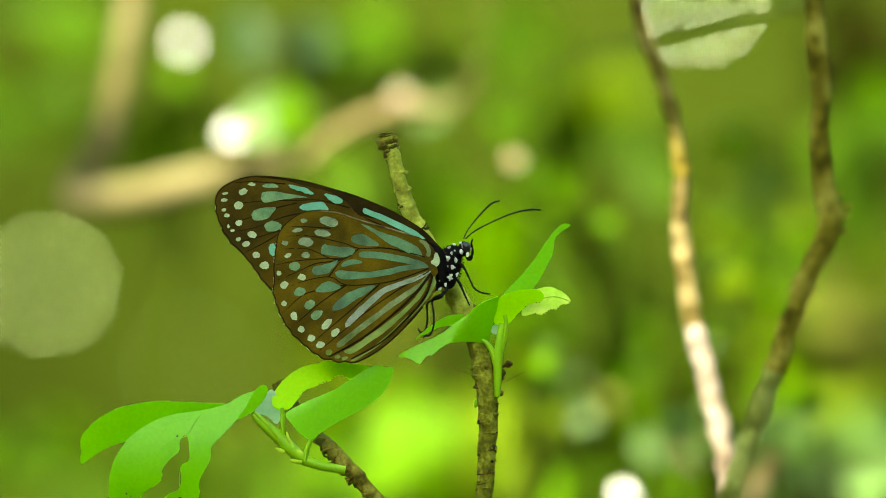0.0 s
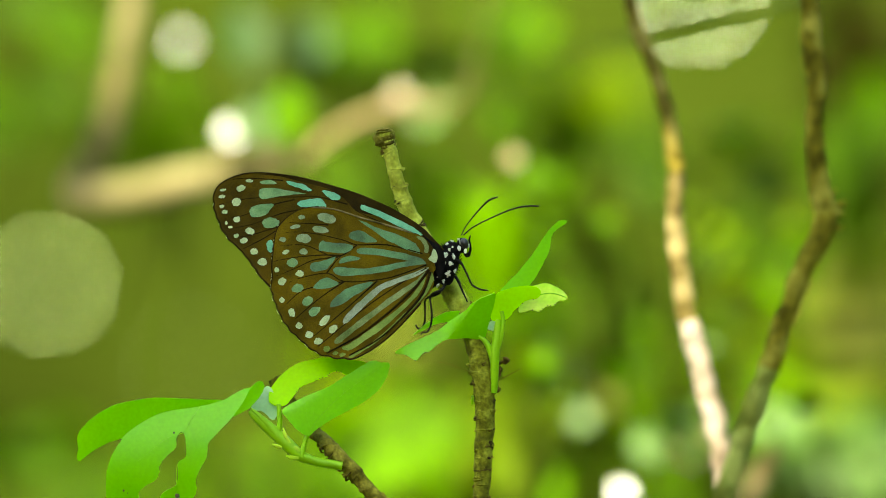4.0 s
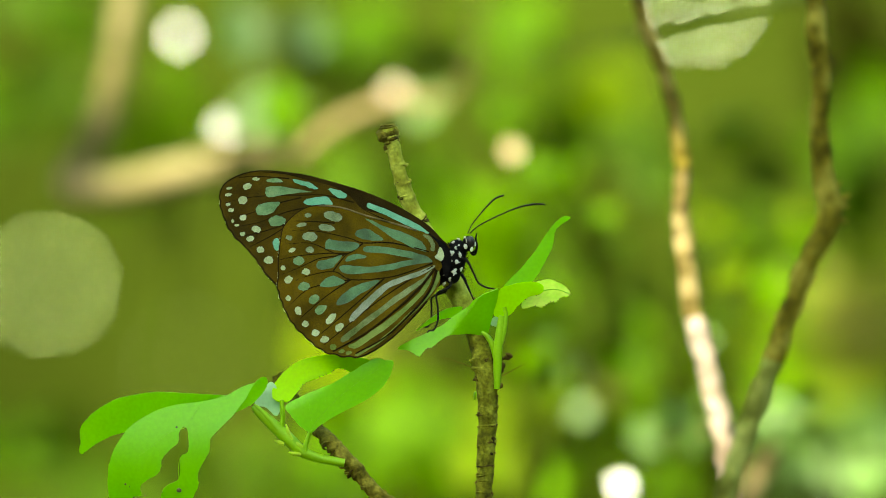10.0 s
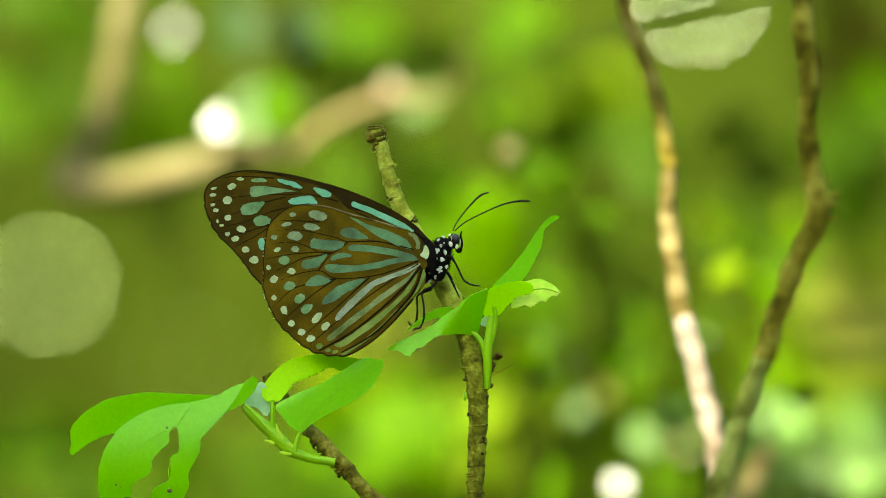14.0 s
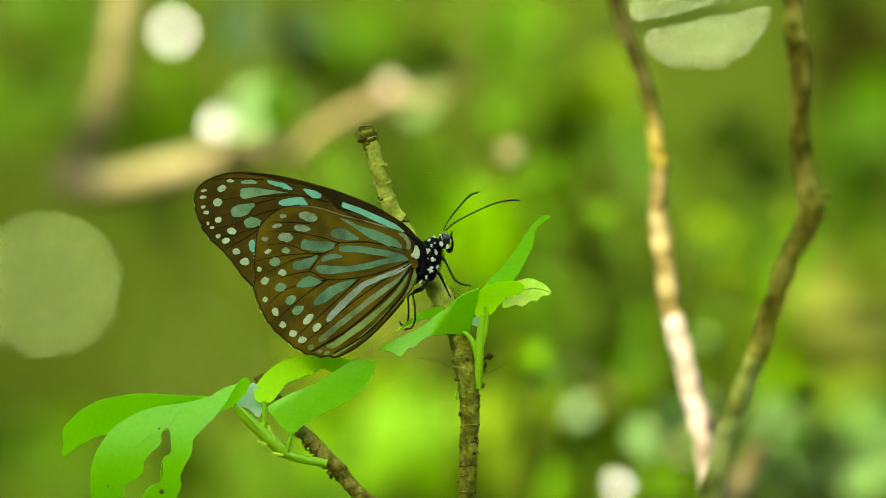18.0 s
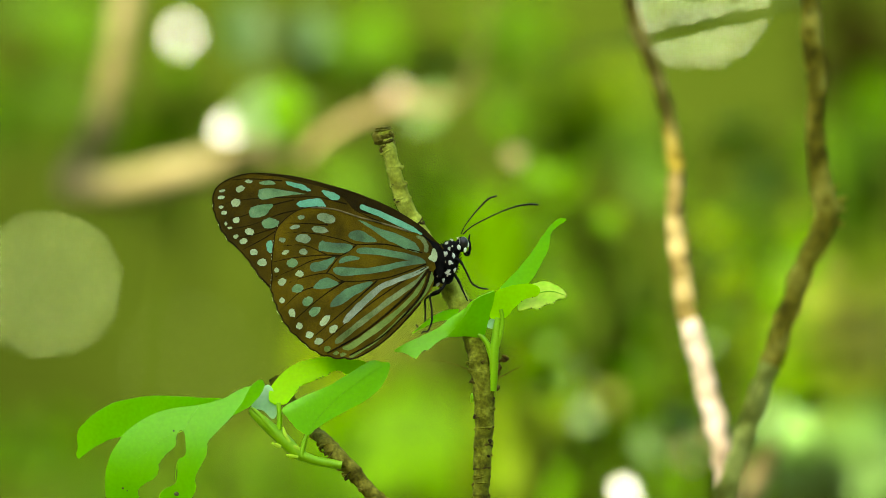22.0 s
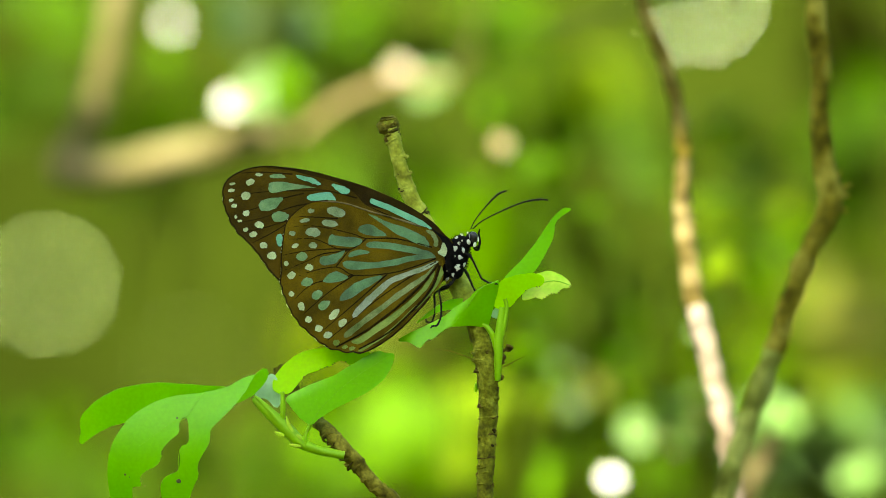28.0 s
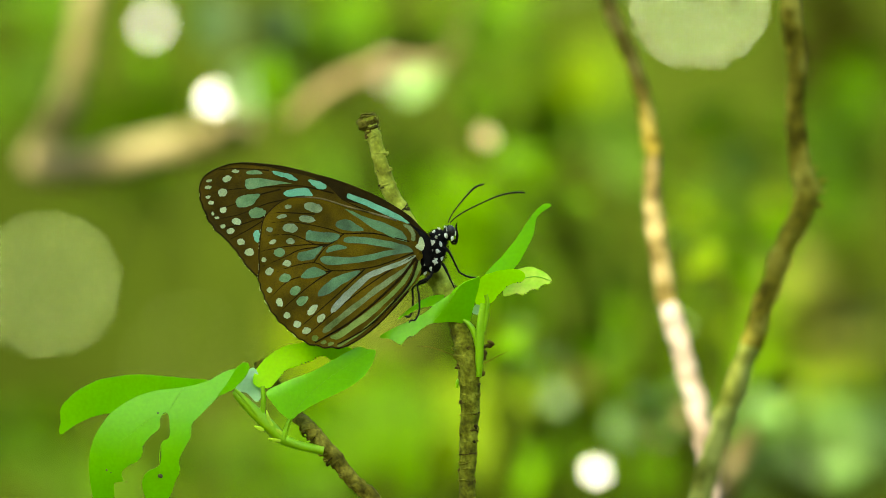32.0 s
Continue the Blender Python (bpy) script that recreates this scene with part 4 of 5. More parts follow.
def make_undergrowth():
    M, D, T, B, Y, G, P, N, S = B_MID, B_DARK, B_TEAL, B_BRIGHT, B_YELLOW, B_GREY, B_PINK, B_BROWN, B_STRAW
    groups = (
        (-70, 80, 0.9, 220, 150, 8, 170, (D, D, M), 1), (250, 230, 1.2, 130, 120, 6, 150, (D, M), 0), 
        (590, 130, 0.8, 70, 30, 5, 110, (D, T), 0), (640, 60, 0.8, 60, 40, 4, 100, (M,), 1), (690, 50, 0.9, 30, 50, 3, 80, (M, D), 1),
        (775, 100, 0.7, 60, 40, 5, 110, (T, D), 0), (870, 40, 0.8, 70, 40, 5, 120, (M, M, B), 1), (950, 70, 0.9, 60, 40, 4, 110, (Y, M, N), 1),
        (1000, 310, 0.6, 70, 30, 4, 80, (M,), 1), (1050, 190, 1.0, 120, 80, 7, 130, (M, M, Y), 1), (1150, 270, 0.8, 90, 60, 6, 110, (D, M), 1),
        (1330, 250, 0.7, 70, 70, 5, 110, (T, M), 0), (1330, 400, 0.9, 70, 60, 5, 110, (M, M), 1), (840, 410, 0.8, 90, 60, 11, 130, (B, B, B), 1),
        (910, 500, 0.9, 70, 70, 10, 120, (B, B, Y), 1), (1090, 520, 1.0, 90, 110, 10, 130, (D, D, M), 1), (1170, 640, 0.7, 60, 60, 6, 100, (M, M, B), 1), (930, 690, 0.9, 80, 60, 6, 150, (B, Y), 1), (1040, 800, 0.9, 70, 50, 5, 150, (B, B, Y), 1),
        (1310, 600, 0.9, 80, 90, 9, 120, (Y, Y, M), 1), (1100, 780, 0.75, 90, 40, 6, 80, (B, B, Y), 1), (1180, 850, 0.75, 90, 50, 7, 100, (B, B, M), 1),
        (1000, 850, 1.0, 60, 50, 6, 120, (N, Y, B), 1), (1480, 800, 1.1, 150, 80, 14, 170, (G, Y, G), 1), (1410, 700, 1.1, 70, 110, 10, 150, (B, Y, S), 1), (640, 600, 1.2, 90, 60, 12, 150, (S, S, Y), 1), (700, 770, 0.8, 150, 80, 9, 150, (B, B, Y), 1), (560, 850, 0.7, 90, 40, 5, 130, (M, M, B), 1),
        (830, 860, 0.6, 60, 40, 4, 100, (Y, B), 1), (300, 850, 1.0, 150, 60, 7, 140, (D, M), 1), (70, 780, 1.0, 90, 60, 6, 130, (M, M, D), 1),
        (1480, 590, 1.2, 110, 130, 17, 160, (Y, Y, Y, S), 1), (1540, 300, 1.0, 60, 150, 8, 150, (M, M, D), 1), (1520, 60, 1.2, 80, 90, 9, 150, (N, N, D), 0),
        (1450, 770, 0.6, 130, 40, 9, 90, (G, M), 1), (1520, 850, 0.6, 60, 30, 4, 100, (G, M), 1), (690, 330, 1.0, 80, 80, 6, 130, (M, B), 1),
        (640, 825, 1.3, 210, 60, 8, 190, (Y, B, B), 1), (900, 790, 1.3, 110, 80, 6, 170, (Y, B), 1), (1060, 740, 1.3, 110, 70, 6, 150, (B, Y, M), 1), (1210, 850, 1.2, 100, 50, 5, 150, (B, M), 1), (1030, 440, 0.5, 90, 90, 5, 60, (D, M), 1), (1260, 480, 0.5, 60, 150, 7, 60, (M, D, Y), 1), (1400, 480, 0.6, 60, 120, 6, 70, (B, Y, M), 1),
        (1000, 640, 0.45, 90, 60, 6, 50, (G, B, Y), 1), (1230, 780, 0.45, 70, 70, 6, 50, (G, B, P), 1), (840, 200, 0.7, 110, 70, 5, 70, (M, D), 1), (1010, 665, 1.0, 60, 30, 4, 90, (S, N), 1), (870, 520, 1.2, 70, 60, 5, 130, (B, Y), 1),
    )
    words = {"foliage_green": "mid-green", "foliage_dark": "dark green", "foliage_blue_green": "dark blue-green", "foliage_bright": "bright green", "foliage_yellow": "yellow-green",
             "foliage_grey_green": "grey-green", "leaf_pink_tan": "tan", "foliage_brown": "brown", "foliage_straw": "straw-coloured"}
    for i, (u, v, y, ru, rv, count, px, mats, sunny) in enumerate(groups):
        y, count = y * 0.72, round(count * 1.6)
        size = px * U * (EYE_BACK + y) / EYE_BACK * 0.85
        # sunny only turns the leaves to the sun; the greens carry the remaining shade.
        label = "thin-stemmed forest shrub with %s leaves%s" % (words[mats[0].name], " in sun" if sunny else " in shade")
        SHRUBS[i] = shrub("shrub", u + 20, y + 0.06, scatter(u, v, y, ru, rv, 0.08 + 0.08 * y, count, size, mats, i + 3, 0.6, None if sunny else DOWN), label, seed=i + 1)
    # Single leaves turned to mirror the sun; B_GLOSS ones are also whitened as glints.
    single = (
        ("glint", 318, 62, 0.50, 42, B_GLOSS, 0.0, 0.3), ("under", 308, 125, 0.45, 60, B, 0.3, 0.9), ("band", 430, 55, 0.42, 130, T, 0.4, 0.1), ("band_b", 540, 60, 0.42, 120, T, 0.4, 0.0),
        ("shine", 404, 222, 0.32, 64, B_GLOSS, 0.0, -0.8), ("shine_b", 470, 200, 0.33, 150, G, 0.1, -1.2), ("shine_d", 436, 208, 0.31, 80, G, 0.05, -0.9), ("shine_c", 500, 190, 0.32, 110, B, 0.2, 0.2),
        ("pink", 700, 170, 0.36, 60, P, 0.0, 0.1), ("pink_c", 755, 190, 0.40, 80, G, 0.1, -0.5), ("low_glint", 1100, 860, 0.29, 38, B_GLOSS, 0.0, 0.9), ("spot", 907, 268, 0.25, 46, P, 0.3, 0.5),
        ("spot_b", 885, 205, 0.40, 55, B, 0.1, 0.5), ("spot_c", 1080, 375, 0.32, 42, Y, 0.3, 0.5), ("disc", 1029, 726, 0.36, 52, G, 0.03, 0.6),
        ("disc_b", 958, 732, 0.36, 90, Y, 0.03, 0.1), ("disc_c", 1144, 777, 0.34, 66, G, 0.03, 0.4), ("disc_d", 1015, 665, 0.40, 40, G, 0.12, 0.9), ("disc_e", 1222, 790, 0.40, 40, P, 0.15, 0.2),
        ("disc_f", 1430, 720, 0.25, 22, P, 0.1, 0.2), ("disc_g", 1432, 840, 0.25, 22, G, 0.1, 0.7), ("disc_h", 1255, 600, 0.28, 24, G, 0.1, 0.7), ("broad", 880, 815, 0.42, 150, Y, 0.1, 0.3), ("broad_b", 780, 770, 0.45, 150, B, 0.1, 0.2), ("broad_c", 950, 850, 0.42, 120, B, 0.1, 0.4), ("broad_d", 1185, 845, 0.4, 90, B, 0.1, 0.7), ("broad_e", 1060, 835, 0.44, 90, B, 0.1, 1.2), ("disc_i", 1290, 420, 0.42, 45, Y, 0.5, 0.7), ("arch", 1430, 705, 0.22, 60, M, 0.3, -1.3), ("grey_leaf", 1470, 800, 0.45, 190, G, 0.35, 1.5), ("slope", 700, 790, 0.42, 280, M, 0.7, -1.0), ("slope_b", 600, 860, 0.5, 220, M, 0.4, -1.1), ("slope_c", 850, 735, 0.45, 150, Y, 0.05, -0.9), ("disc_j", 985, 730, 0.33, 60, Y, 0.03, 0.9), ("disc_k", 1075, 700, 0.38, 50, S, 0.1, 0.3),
    )
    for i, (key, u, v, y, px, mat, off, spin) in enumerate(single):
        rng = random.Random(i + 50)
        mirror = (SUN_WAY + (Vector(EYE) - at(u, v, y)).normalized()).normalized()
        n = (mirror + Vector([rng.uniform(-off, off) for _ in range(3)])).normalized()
        what = "whitened glossy" if mat == B_GLOSS else words[mat.name]
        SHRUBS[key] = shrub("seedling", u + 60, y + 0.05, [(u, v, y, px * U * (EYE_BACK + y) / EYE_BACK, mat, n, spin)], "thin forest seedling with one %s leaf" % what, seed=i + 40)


make_undergrowth()

# ---- unseen canopy added above, which shades the perch ----
def make_canopy():
    rng = random.Random(11)
    bm = bmesh.new()
    # Leaves are left out on the sun's way to these points.
    lit = [at(u, v, 0.08) for u, v in ((1212, 500), (1217, 522), (1223, 548), (1236, 600), (1242, 620), (1247, 640), (1252, 660), (1262, 700), (1270, 740), (1278, 780), (1284, 815), (1287, 840))]
    lit += [at(u, v, 0.2) for u, v in ((1355, 822), (1340, 850), (1325, 880))]
    lit = [(q, 0.020 if q.y < 0.1 else 0.012) for q in lit] + [(at(1100, 860, 0.29), 0.035)]
    # Small unseen leaves are added to shade the far bough's elbow here.
    shaded = [at(u, v, 0.33) for u, v in ((128, 320), (146, 292), (160, 270))]
    count = 0
    while count < 4235:
        p = Vector((rng.uniform(-0.25, 0.32), rng.uniform(-0.18, 0.23), Z0)) + SUN_WAY * (rng.uniform(0.62, 0.82) / SUN_WAY.z)
        count += 1
        sprig = count > 4200
        if sprig:
            p = rng.choice(shaded) + Vector((rng.gauss(0, 0.003), rng.gauss(0, 0.003), 0)) + SUN_WAY * (rng.uniform(0.62, 0.82) / SUN_WAY.z)
        foot = p - SUN_WAY * ((p.z - Z0) / SUN_WAY.z)
        if not sprig and ((foot.x - 0.035) / 0.29) ** 2 + ((foot.y - 0.025) / 0.215) ** 2 > 1 + 0.35 * noise.noise(foot * 9):
            continue
        if any(((p - q) - SUN_WAY * (p - q).dot(SUN_WAY)).length < r for q, r in lit):
            continue
        n = (SUN_WAY + Vector([rng.gauss(0, 0.25) for _ in range(3)])).normalized()
        m = Matrix.Translation(p) @ facing(n, rng.uniform(0, 6.28)) @ Matrix.Scale(0.009 if sprig else 0.026, 4)
        tmp = MESHES[B_DARK.name]
        start = len(bm.verts)
        bm.from_mesh(tmp)
        bm.verts.ensure_lookup_table()
        for v in bm.verts[start:]:
            v.co = m @ v.co
    base = Vector((1.25, -0.75, -0.05))
    tree = thing("tree", base, "unseen slender tree added to shade the perch with a leafy bough", "tree")
    crown = part("crown", bm, CANOPY, tree, "dense green leaves of the unseen shading bough")
    crown.location = -base
    mid = Vector((0.2, -0.03, Z0)) + SUN_WAY * (0.80 / SUN_WAY.z)
    part("trunk", tube(bmesh.new(), [(0, 0, 0), (0.02, 0.01, 0.7), (-0.02, 0.03, 1.4), (0.03, 0.02, 2.2), (0.02, 0.05, 3.2)], [0.06, 0.052, 0.047, 0.04, 0.03], 14, 0.15, 3, 8), BRANCH_GREY, tree)
    fork = Vector((-0.02, 0.03, 1.5))
    part("limb", tube(bmesh.new(), [fork, fork.lerp(mid - base, 0.45) + Vector((0, 0, 0.12)), mid - base, mid - base + Vector((0.06, 0.14, -0.02))], [0.024, 0.018, 0.011, 0.004], 10, 0.2, 1, 8), BRANCH_GREY, tree)
    for k in range(10):
        a = 0.63 * k
        tip = mid - base + Vector((0.11 * math.cos(a), 0.12 * math.sin(a), -0.04 - 0.03 * (k % 3)))
        part("twig", tube(bmesh.new(), [mid - base, (mid - base).lerp(tip, 0.5) + Vector((0, 0, 0.02)), tip], [0.005, 0.0035, 0.0015], 6, 0.2, k, 3), BRANCH_GREY, tree)


make_canopy()

# ---- what moves ----
butterfly = make_butterfly()
perch = make_stem()
side, big_leaf = make_side_twig()
right_branch = make_branch("branch", [(1428, -160), (1435, -40), (1442, 60), (1452, 150), (1448, 230), (1458, 320), (1466, 378), (1430, 460), (1396, 550), (1368, 640), (1332, 740), (1300, 830), (1275, 930), (1240, 1100), (1180, 1600), (1150, 3200), (1150, 9050)],
                           0.055, [36, 36, 36, 36, 35, 38, 42, 37, 37, 37, 38, 38, 40, 42, 60, 90, 120], BRANCH_GREY, "thin brown branch with knots, bending at a node",
                           ((1474, 360, 30, -16, 8), (1472, 384, 26, 8, 9), (1470, 350, 16, -30, 5), (1478, 366, 24, -2, 6), (1450, 205, 14, 4, 8), (1440, 130, -10, 2, 8), (1458, 300, 10, 0, 8), (1432, 60, -6, 2, 8), (1412, 500, 12, 4, 7), (1392, 575, -14, 6, 8), (1350, 690, 12, 4, 8), (1448, 255, -12, 4, 8)), bands=((9, BRANCH_LICHEN),))
# Bark colour steps paler down the limb, adding to the sun on that stretch.
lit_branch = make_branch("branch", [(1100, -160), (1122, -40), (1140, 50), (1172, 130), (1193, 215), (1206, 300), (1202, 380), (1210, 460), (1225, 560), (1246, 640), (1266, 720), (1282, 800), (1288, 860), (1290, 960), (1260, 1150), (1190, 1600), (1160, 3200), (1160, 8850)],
                         0.08, [24, 24, 26, 28, 28, 29, 30, 35, 36, 37, 38, 37, 34, 34, 40, 50, 80, 110], BRANCH, "thin pale branch, bark coloured lighter along its sunlit stretch",
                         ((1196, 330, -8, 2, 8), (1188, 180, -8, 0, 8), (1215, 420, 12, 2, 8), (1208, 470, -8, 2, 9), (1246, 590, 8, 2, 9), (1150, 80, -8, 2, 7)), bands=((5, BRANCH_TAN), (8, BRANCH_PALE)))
stub = make_branch("branch", [(1372, 786), (1350, 830), (1322, 890), (1290, 960), (1240, 1200), (1200, 1700), (1180, 3300), (1180, 8000)], 0.2, [24, 34, 38, 38, 40, 50, 80, 110], BRANCH_TAN, "broken pale branch stub", (), (1340, 850))
far_bough = make_branch("branch", [(-1150, 8200), (-1100, 5000), (-1050, 2000), (-950, -300), (-600, -1150), (-100, -1300), (180, -800), (238, -200), (228, -60), (222, 20), (208, 110), (192, 190), (168, 255), (142, 298), (120, 322), (104, 332)],
                        0.33, [120, 100, 85, 75, 65, 58, 50, 44, 44, 44, 46, 48, 48, 46, 40, 24], FAR_BARK, "forked pale brown bough", (), (160, 300))


tan_twig = make_branch("branch", [(528, 280), (560, 250), (600, 222), (650, 198), (710, 182), (765, 184), (800, 172), (830, 120), (850, 20), (870, -200), (900, -900), (1300, -1500), (1900, -1000), (2150, 800), (2200, 4000), (2200, 7350)], 0.32, [12, 20, 23, 24, 24, 18, 5, 3, 3, 5, 10, 20, 30, 40, 60, 80], TAN_BARK,
                       "arching pale tan twig in sun", (), (650, 200))
thin_twig = make_branch("branch", [(960, 110), (1040, 84), (1110, 68), (1175, 52), (1260, 30), (1340, 14), (1385, 0), (1440, -40), (1520, -300), (1600, -900), (2100, -1300), (2600, -300), (2700, 3000), (2700, 8050)], 0.2, [5, 8, 10, 14, 16, 15, 16, 20, 24, 30, 36, 44, 60, 80], THIN_GREEN,
                        "thin grey-green twig crossing behind", ((1250, 32, 60, -26, 5), (1180, 50, 50, -40, 4)), (1200, 50))


def add_fork():
    o = at(160, 300, 0.33)
    bm = bmesh.new()
    k = U * (EYE_BACK + 0.33) / EYE_BACK
    tube(bm, [at(u, v, 0.33) - o for u, v in ((112, 330), (140, 334), (190, 337), (260, 326), (340, 308), (420, 289), (470, 275), (520, 262))], [26 * k, 30 * k, 31 * k, 31 * k, 30 * k, 29 * k, 27 * k, 16 * k], 12, 0.2)
    part("fork", bm, FAR_BARK, far_bough)


add_fork()


def motions():
    def place(thing, rows, y=0.0):
        c = Vector(thing.location)
        return [(t, pose(c.x + dx / 1000, c.y, c.z + dz / 1000, 0, a, 0)) for t, dx, dz, a in rows]

    walk(butterfly, place(butterfly, [(0, -0.50, -0.87, -0.01), (0.5, -0.50, -0.87, -0.01), (1, -0.93, -0.46, 0.19), (1.5, -1.01, -0.65, 0.29), (2, -0.93, -0.71, 0.04), (2.5, -1.26, -0.33, 0.15), (3, -1.52, -0.10, -0.27), (3.5, -1.10, -0.23, -0.01), (5.5, -0.69, 0.12, -0.10), (6, -0.44, 0.16, 0.01), (6.5, -0.65, 0.27, 0.30), (7, -0.58, 0.31, 0.18), (7.5, -0.78, 0.33, 0.01), (8, -0.74, 0.39, -0.28), (8.5, -0.03, 0.40, 0.32), (9, 0.00, 0.00, 0.00), (9.5, 0.00, 0.00, 0.00), (10, 0.31, 0.17, -0.02), (10.5, -0.19, 0.12, -0.18), (11, -0.23, -0.07, -0.33), (11.5, -0.07, 0.05, -0.28), (12, -0.11, -0.05, -0.22), (12.5, -0.74, -0.11, -0.28), (13, -1.14, -0.05, -0.64), (13.5, -1.44, 0.18, -0.32), (14, -2.54, 0.61, -0.66), (14.5, -2.06, 0.50, -0.63), (16.5, -3.21, 1.04, 0.15), (17, -3.22, 0.83, -0.87), (17.5, -4.17, 1.09, -1.19), (18, -4.33, 0.59, -1.20), (18.5, -3.15, 0.62, -1.23), (19, -3.30, 0.81, -0.56), (19.5, -3.24, 0.33, -0.99), (20, -2.30, 0.17, -1.07), (20.5, -2.89, 0.33, -0.90), (21, -1.39, 0.22, -0.26), (21.5, -0.83, 0.27, -0.49), (22, -0.95, 0.00, -0.48), (22.5, 0.12, 0.33, -0.15), (23, 0.24, 0.40, -0.31), (23.5, 1.51, 0.27, 0.09), (24, 2.35, 0.09, 0.60), (24.5, 1.35, 0.22, -0.06), (25, 1.86, 0.60, 0.14), (25.5, 2.64, 0.33, 0.47), (27.5, 1.70, 0.69, 0.01), (28, 0.92, 1.05, -0.08), (28.5, -0.76, 1.51, -0.03), (29, -0.64, 2.10, 0.14), (29.5, -2.17, 2.36, -0.10), (30, -2.37, 2.98, -0.28), (30.5, -3.32, 4.15, 0.25), (31, -5.84, 4.75, -0.42), (31.5, -4.98, 3.09, -1.00), (32, -3.43, 2.22, -0.83)]))
    walk(perch, place(perch, [(0, 0.30, -1.31, -0.06), (0.5, 0.32, -1.32, -0.03), (1, -0.16, -1.01, -0.01), (1.5, -0.22, -1.10, -0.05), (2, 0.01, -1.22, -0.07), (2.5, -0.50, -0.77, -0.13), (3, -0.71, -0.64, -0.06), (3.5, -0.46, -0.64, -0.07), (5.5, -0.16, -0.34, -0.00), (6, -0.09, -0.05, -0.11), (6.5, -0.36, 0.16, -0.09), (7, -0.16, -0.04, -0.07), (7.5, -0.41, 0.24, -0.14), (8, -0.52, 0.33, -0.03), (8.5, 0.16, 0.17, -0.04), (9, 0.00, 0.00, 0.00), (9.5, -0.03, 0.01, 0.11), (10, 0.21, 0.17, 0.07), (10.5, 0.07, 0.12, -0.11), (11, 0.13, -0.13, -0.06), (11.5, 0.16, -0.00, -0.03), (12, 0.00, 0.00, 0.00), (12.5, -0.43, -0.05, -0.11), (13, -0.79, -0.05, -0.14), (13.5, -1.14, 0.07, -0.24), (14, -1.59, 0.19, -0.39), (14.5, -1.55, 0.32, -0.32), (16.5, -2.57, 0.52, -0.49), (17, -2.46, 0.49, -0.28), (17.5, -2.95, 0.55, -0.55), (18, -3.20, 0.23, -0.55), (18.5, -2.48, 0.26, -0.31), (19, -2.44, 0.40, -0.44), (19.5, -2.38, -0.00, -0.51), (20, -1.55, -0.30, -0.27), (20.5, -1.82, -0.48, -0.37), (21, -0.94, 0.08, -0.17), (21.5, -0.47, 0.11, -0.23), (22, -0.42, -0.26, -0.13), (22.5, 0.35, 0.17, -0.01), (23, 0.59, 0.17, -0.00), (23.5, 1.40, 0.43, 0.24), (24, 1.90, 0.31, 0.30), (24.5, 1.12, 0.55, 0.10), (25, 1.37, 1.20, 0.29), (25.5, 2.09, 0.82, 0.33), (27.5, 0.94, 1.53, 0.10), (28, 0.37, 1.78, 0.00), (28.5, -1.15, 2.15, -0.16), (29, -1.15, 2.70, -0.17), (29.5, -2.34, 2.91, -0.36), (30, -2.62, 3.76, -0.38), (30.5, -3.63, 4.66, -0.30), (31, -5.80, 5.26, -0.51), (31.5, -4.50, 3.37, -0.50), (32, -3.19, 2.53, -0.33)]))
    walk(side, place(side, [(0, 0.39, -1.18, -0.60), (0.5, 0.44, -1.20, -0.65), (1, -0.08, -0.92, -0.60), (1.5, -0.06, -1.01, -0.71), (2, 0.07, -1.04, -0.62), (2.5, -0.40, -0.70, -0.66), (3, -0.58, -0.52, -0.65), (3.5, -0.25, -0.40, -0.91), (5.5, -0.15, -0.25, -0.32), (6, -0.17, -0.00, 0.00), (6.5, -0.45, 0.19, -0.05), (7, -0.21, 0.08, 0.03), (7.5, -0.47, 0.16, 0.03), (8, -0.44, 0.33, -0.13), (8.5, 0.06, 0.18, 0.11), (9, 0.00, 0.00, 0.00), (9.5, 0.00, 0.00, 0.00), (10, 0.17, 0.17, -0.01), (10.5, 0.04, 0.17, -0.03), (11, 0.12, -0.16, -0.31), (11.5, 0.13, 0.07, -0.24), (12, 0.03, 0.04, -0.15), (12.5, -0.44, -0.05, -0.29), (13, -0.73, -0.04, -0.31), (13.5, -0.97, 0.16, -0.66), (14, -1.66, 0.29, -0.32), (14.5, -1.77, 0.23, 0.22), (16.5, -2.78, 0.59, -0.17), (17, -2.54, 0.47, 0.10), (17.5, -2.92, 0.52, -0.51), (18, -3.20, 0.09, -0.33), (18.5, -2.36, 0.26, -0.34), (19, -2.54, 0.29, -0.01), (19.5, -2.39, -0.02, -0.39), (20, -1.48, -0.19, -0.52), (20.5, -1.92, -0.45, -0.19), (21, -0.83, 0.04, -0.44), (21.5, -0.44, 0.08, -0.28), (22, -0.32, -0.25, -0.44), (22.5, 0.43, 0.06, -0.22), (23, 0.64, 0.19, -0.22), (23.5, 1.52, 0.38, -0.01), (24, 1.92, 0.30, 0.27), (24.5, 1.06, 0.51, -0.01), (25, 1.53, 1.10, -0.23), (25.5, 2.16, 0.74, 0.13), (27.5, 0.79, 1.44, 0.38), (28, 0.12, 1.60, 0.56), (28.5, -1.78, 2.14, 1.43), (29, -1.31, 2.45, 0.55), (29.5, -2.61, 2.70, 0.68), (30, -2.86, 3.37, 0.68), (30.5, -4.11, 4.31, 1.47), (31, -6.75, 4.90, 2.15), (31.5, -4.94, 2.88, 0.91), (32, -3.99, 2.44, 1.65)]))
    hinge = at(433, 687) - Vector(side.location)
